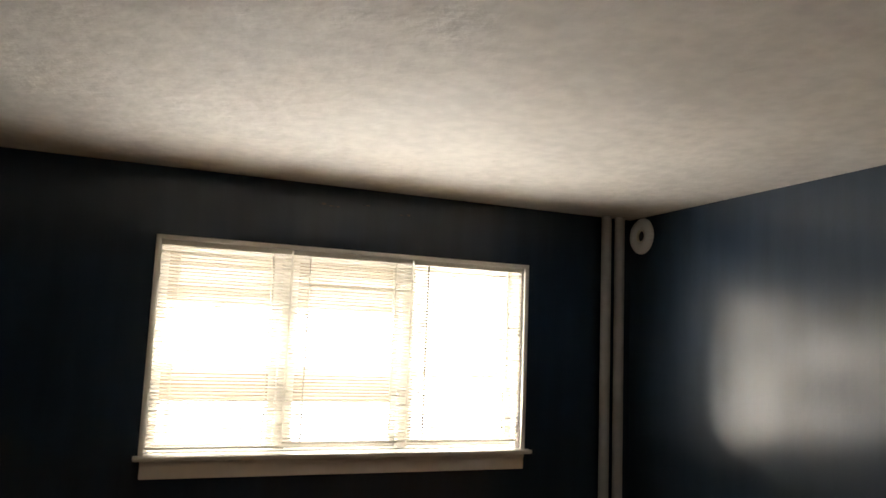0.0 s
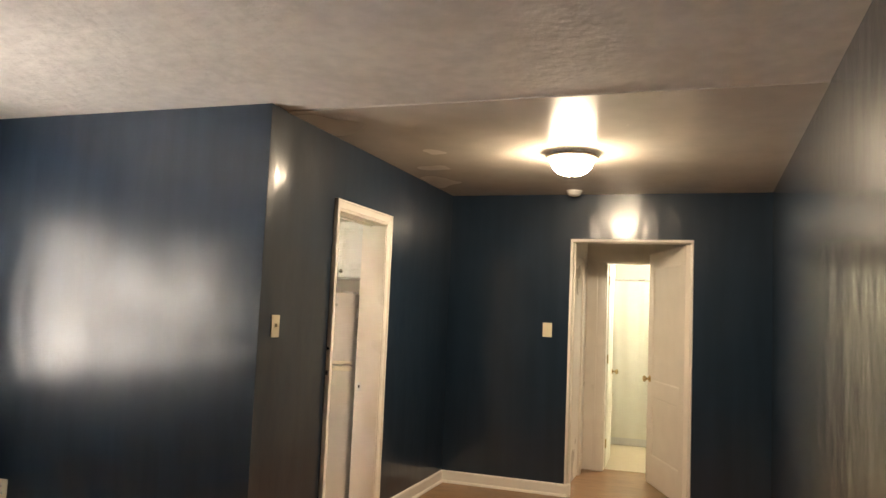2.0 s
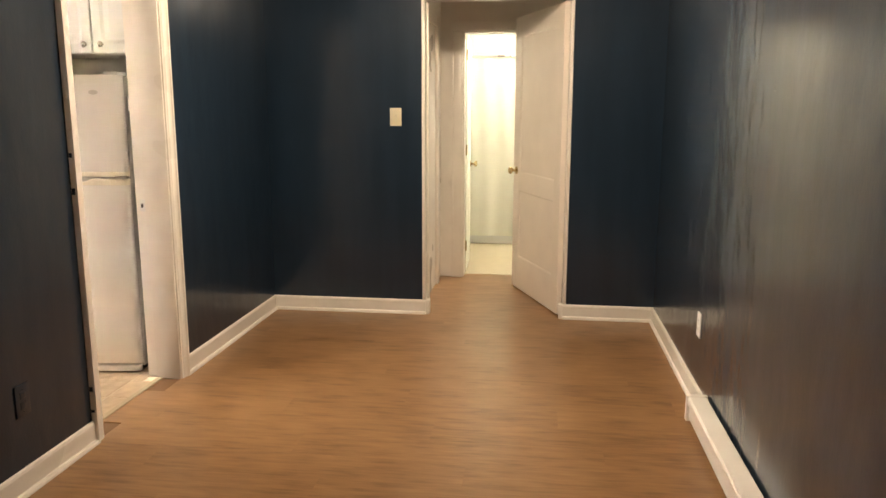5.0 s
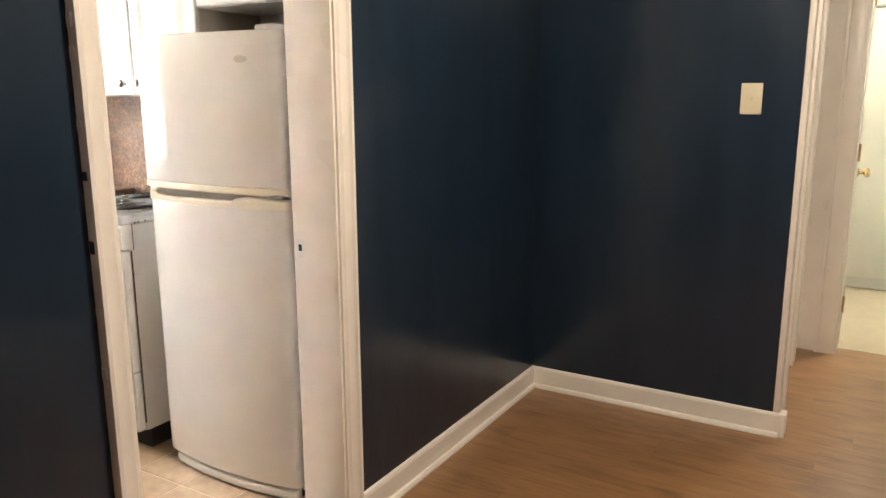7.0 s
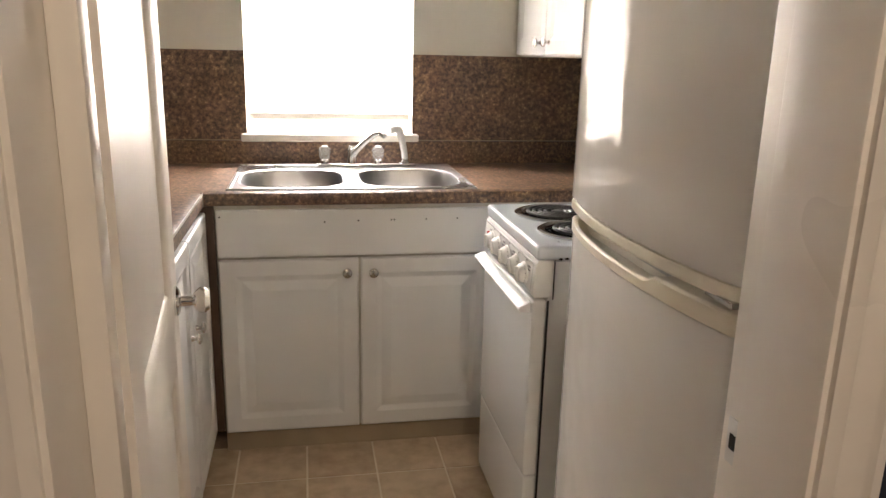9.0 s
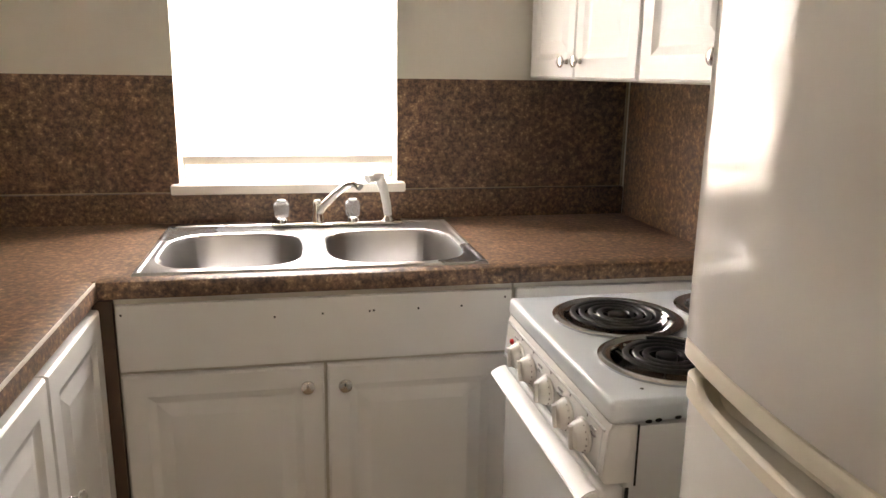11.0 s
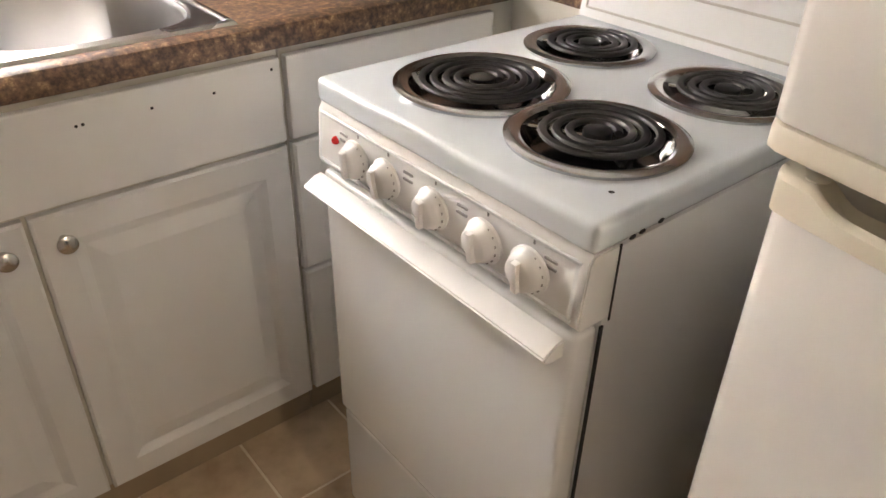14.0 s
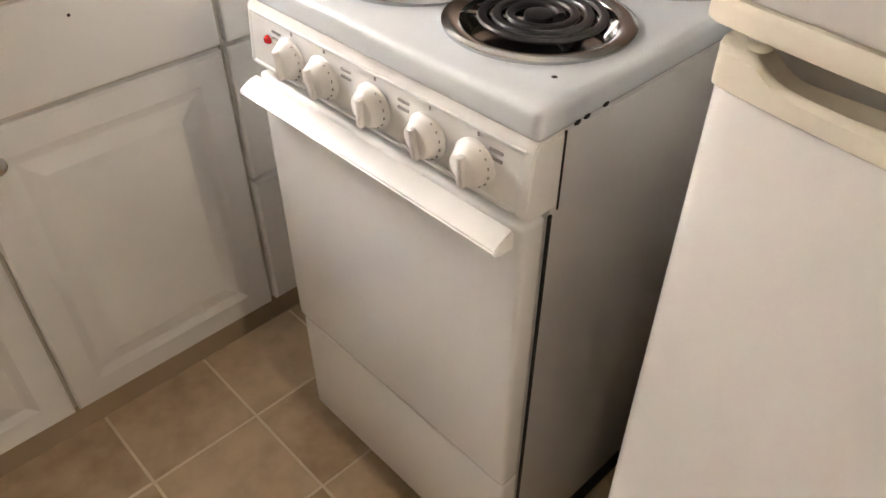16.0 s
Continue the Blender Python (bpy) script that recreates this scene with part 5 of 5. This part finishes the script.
rng = random.Random(7)
PW, PL = 0.194, 1.28
plank_cache = {}


def plank(x0, x1, y0, y1):
    key = (round(x1 - x0, 3), round(y1 - y0, 3))
    if key not in plank_cache:
        plank_cache[key] = piece_mesh("plank", key[0], key[1], 0.006, WOOD, 0.0)
    ob = new("plank", plank_cache[key])
    ob.parent = FLOOR
    ob.matrix_basis = pose(x0, y0, -0.0045)


def plank_row(x0, x1, ya, yb, off):
    y = ya - off
    while y < yb - 1e-6:
        a, b = max(y, ya), min(y + PL, yb)
        if b - a > 0.02:
            plank(x0, x1, a, b)
        y += PL


x = XW
i = 0
while x < 7.72 - 1e-6:
    x1 = min(x + PW, 7.72)
    off = round(((i * 0.43) % 1.0) * PL, 3)
    if x1 <= XG:
        plank_row(x, x1, YS, YN, off)
    elif x < XG:
        plank_row(x, XG, YS, YN, off)
        plank_row(XG, x1, YS, YA, off)
    elif x >= 4.248 and x1 <= 4.962:
        plank_row(x, x1, YS, 2.288, off)
    elif x < XF:
        plank_row(x, min(x1, XF), YS, YA, off)
        if x1 > XF:
            plank_row(XF, x1, 0.0, 1.16, off)
    else:
        plank_row(x, x1, 0.0, 1.16, off)
    x, i = x1, i + 1

TS = 0.232
tile_cache = {}
xs = [4.900 + TS * k for k in range(-6, 4)]
ys = [3.818 + TS * k for k in range(-7, 4)]
for a in xs:
    for b in ys:
        x0, x1 = max(a, KX0), min(a + TS, KX1)
        y0, y1 = max(b, 2.30), min(b + TS, KYN)
        if x1 - x0 < 0.02 or y1 - y0 < 0.02 or (y0 < KY0 and (x1 > 4.97 or x0 < 4.23)):
            if y0 < KY0 and y1 > KY0 + 0.02 and x1 - x0 > 0.02:
                y0 = KY0
            else:
                continue
        key = (round(x1 - x0, 3), round(y1 - y0, 3))
        if key not in tile_cache:
            tile_cache[key] = piece_mesh("tile", key[0] - 0.006, key[1] - 0.006, 0.004, TILE, 0.0012)
        ob = new("tile", tile_cache[key])
        ob.parent = KFLOOR
        ob.matrix_basis = pose(x0 + 0.003, y0 + 0.003, -0.0010)
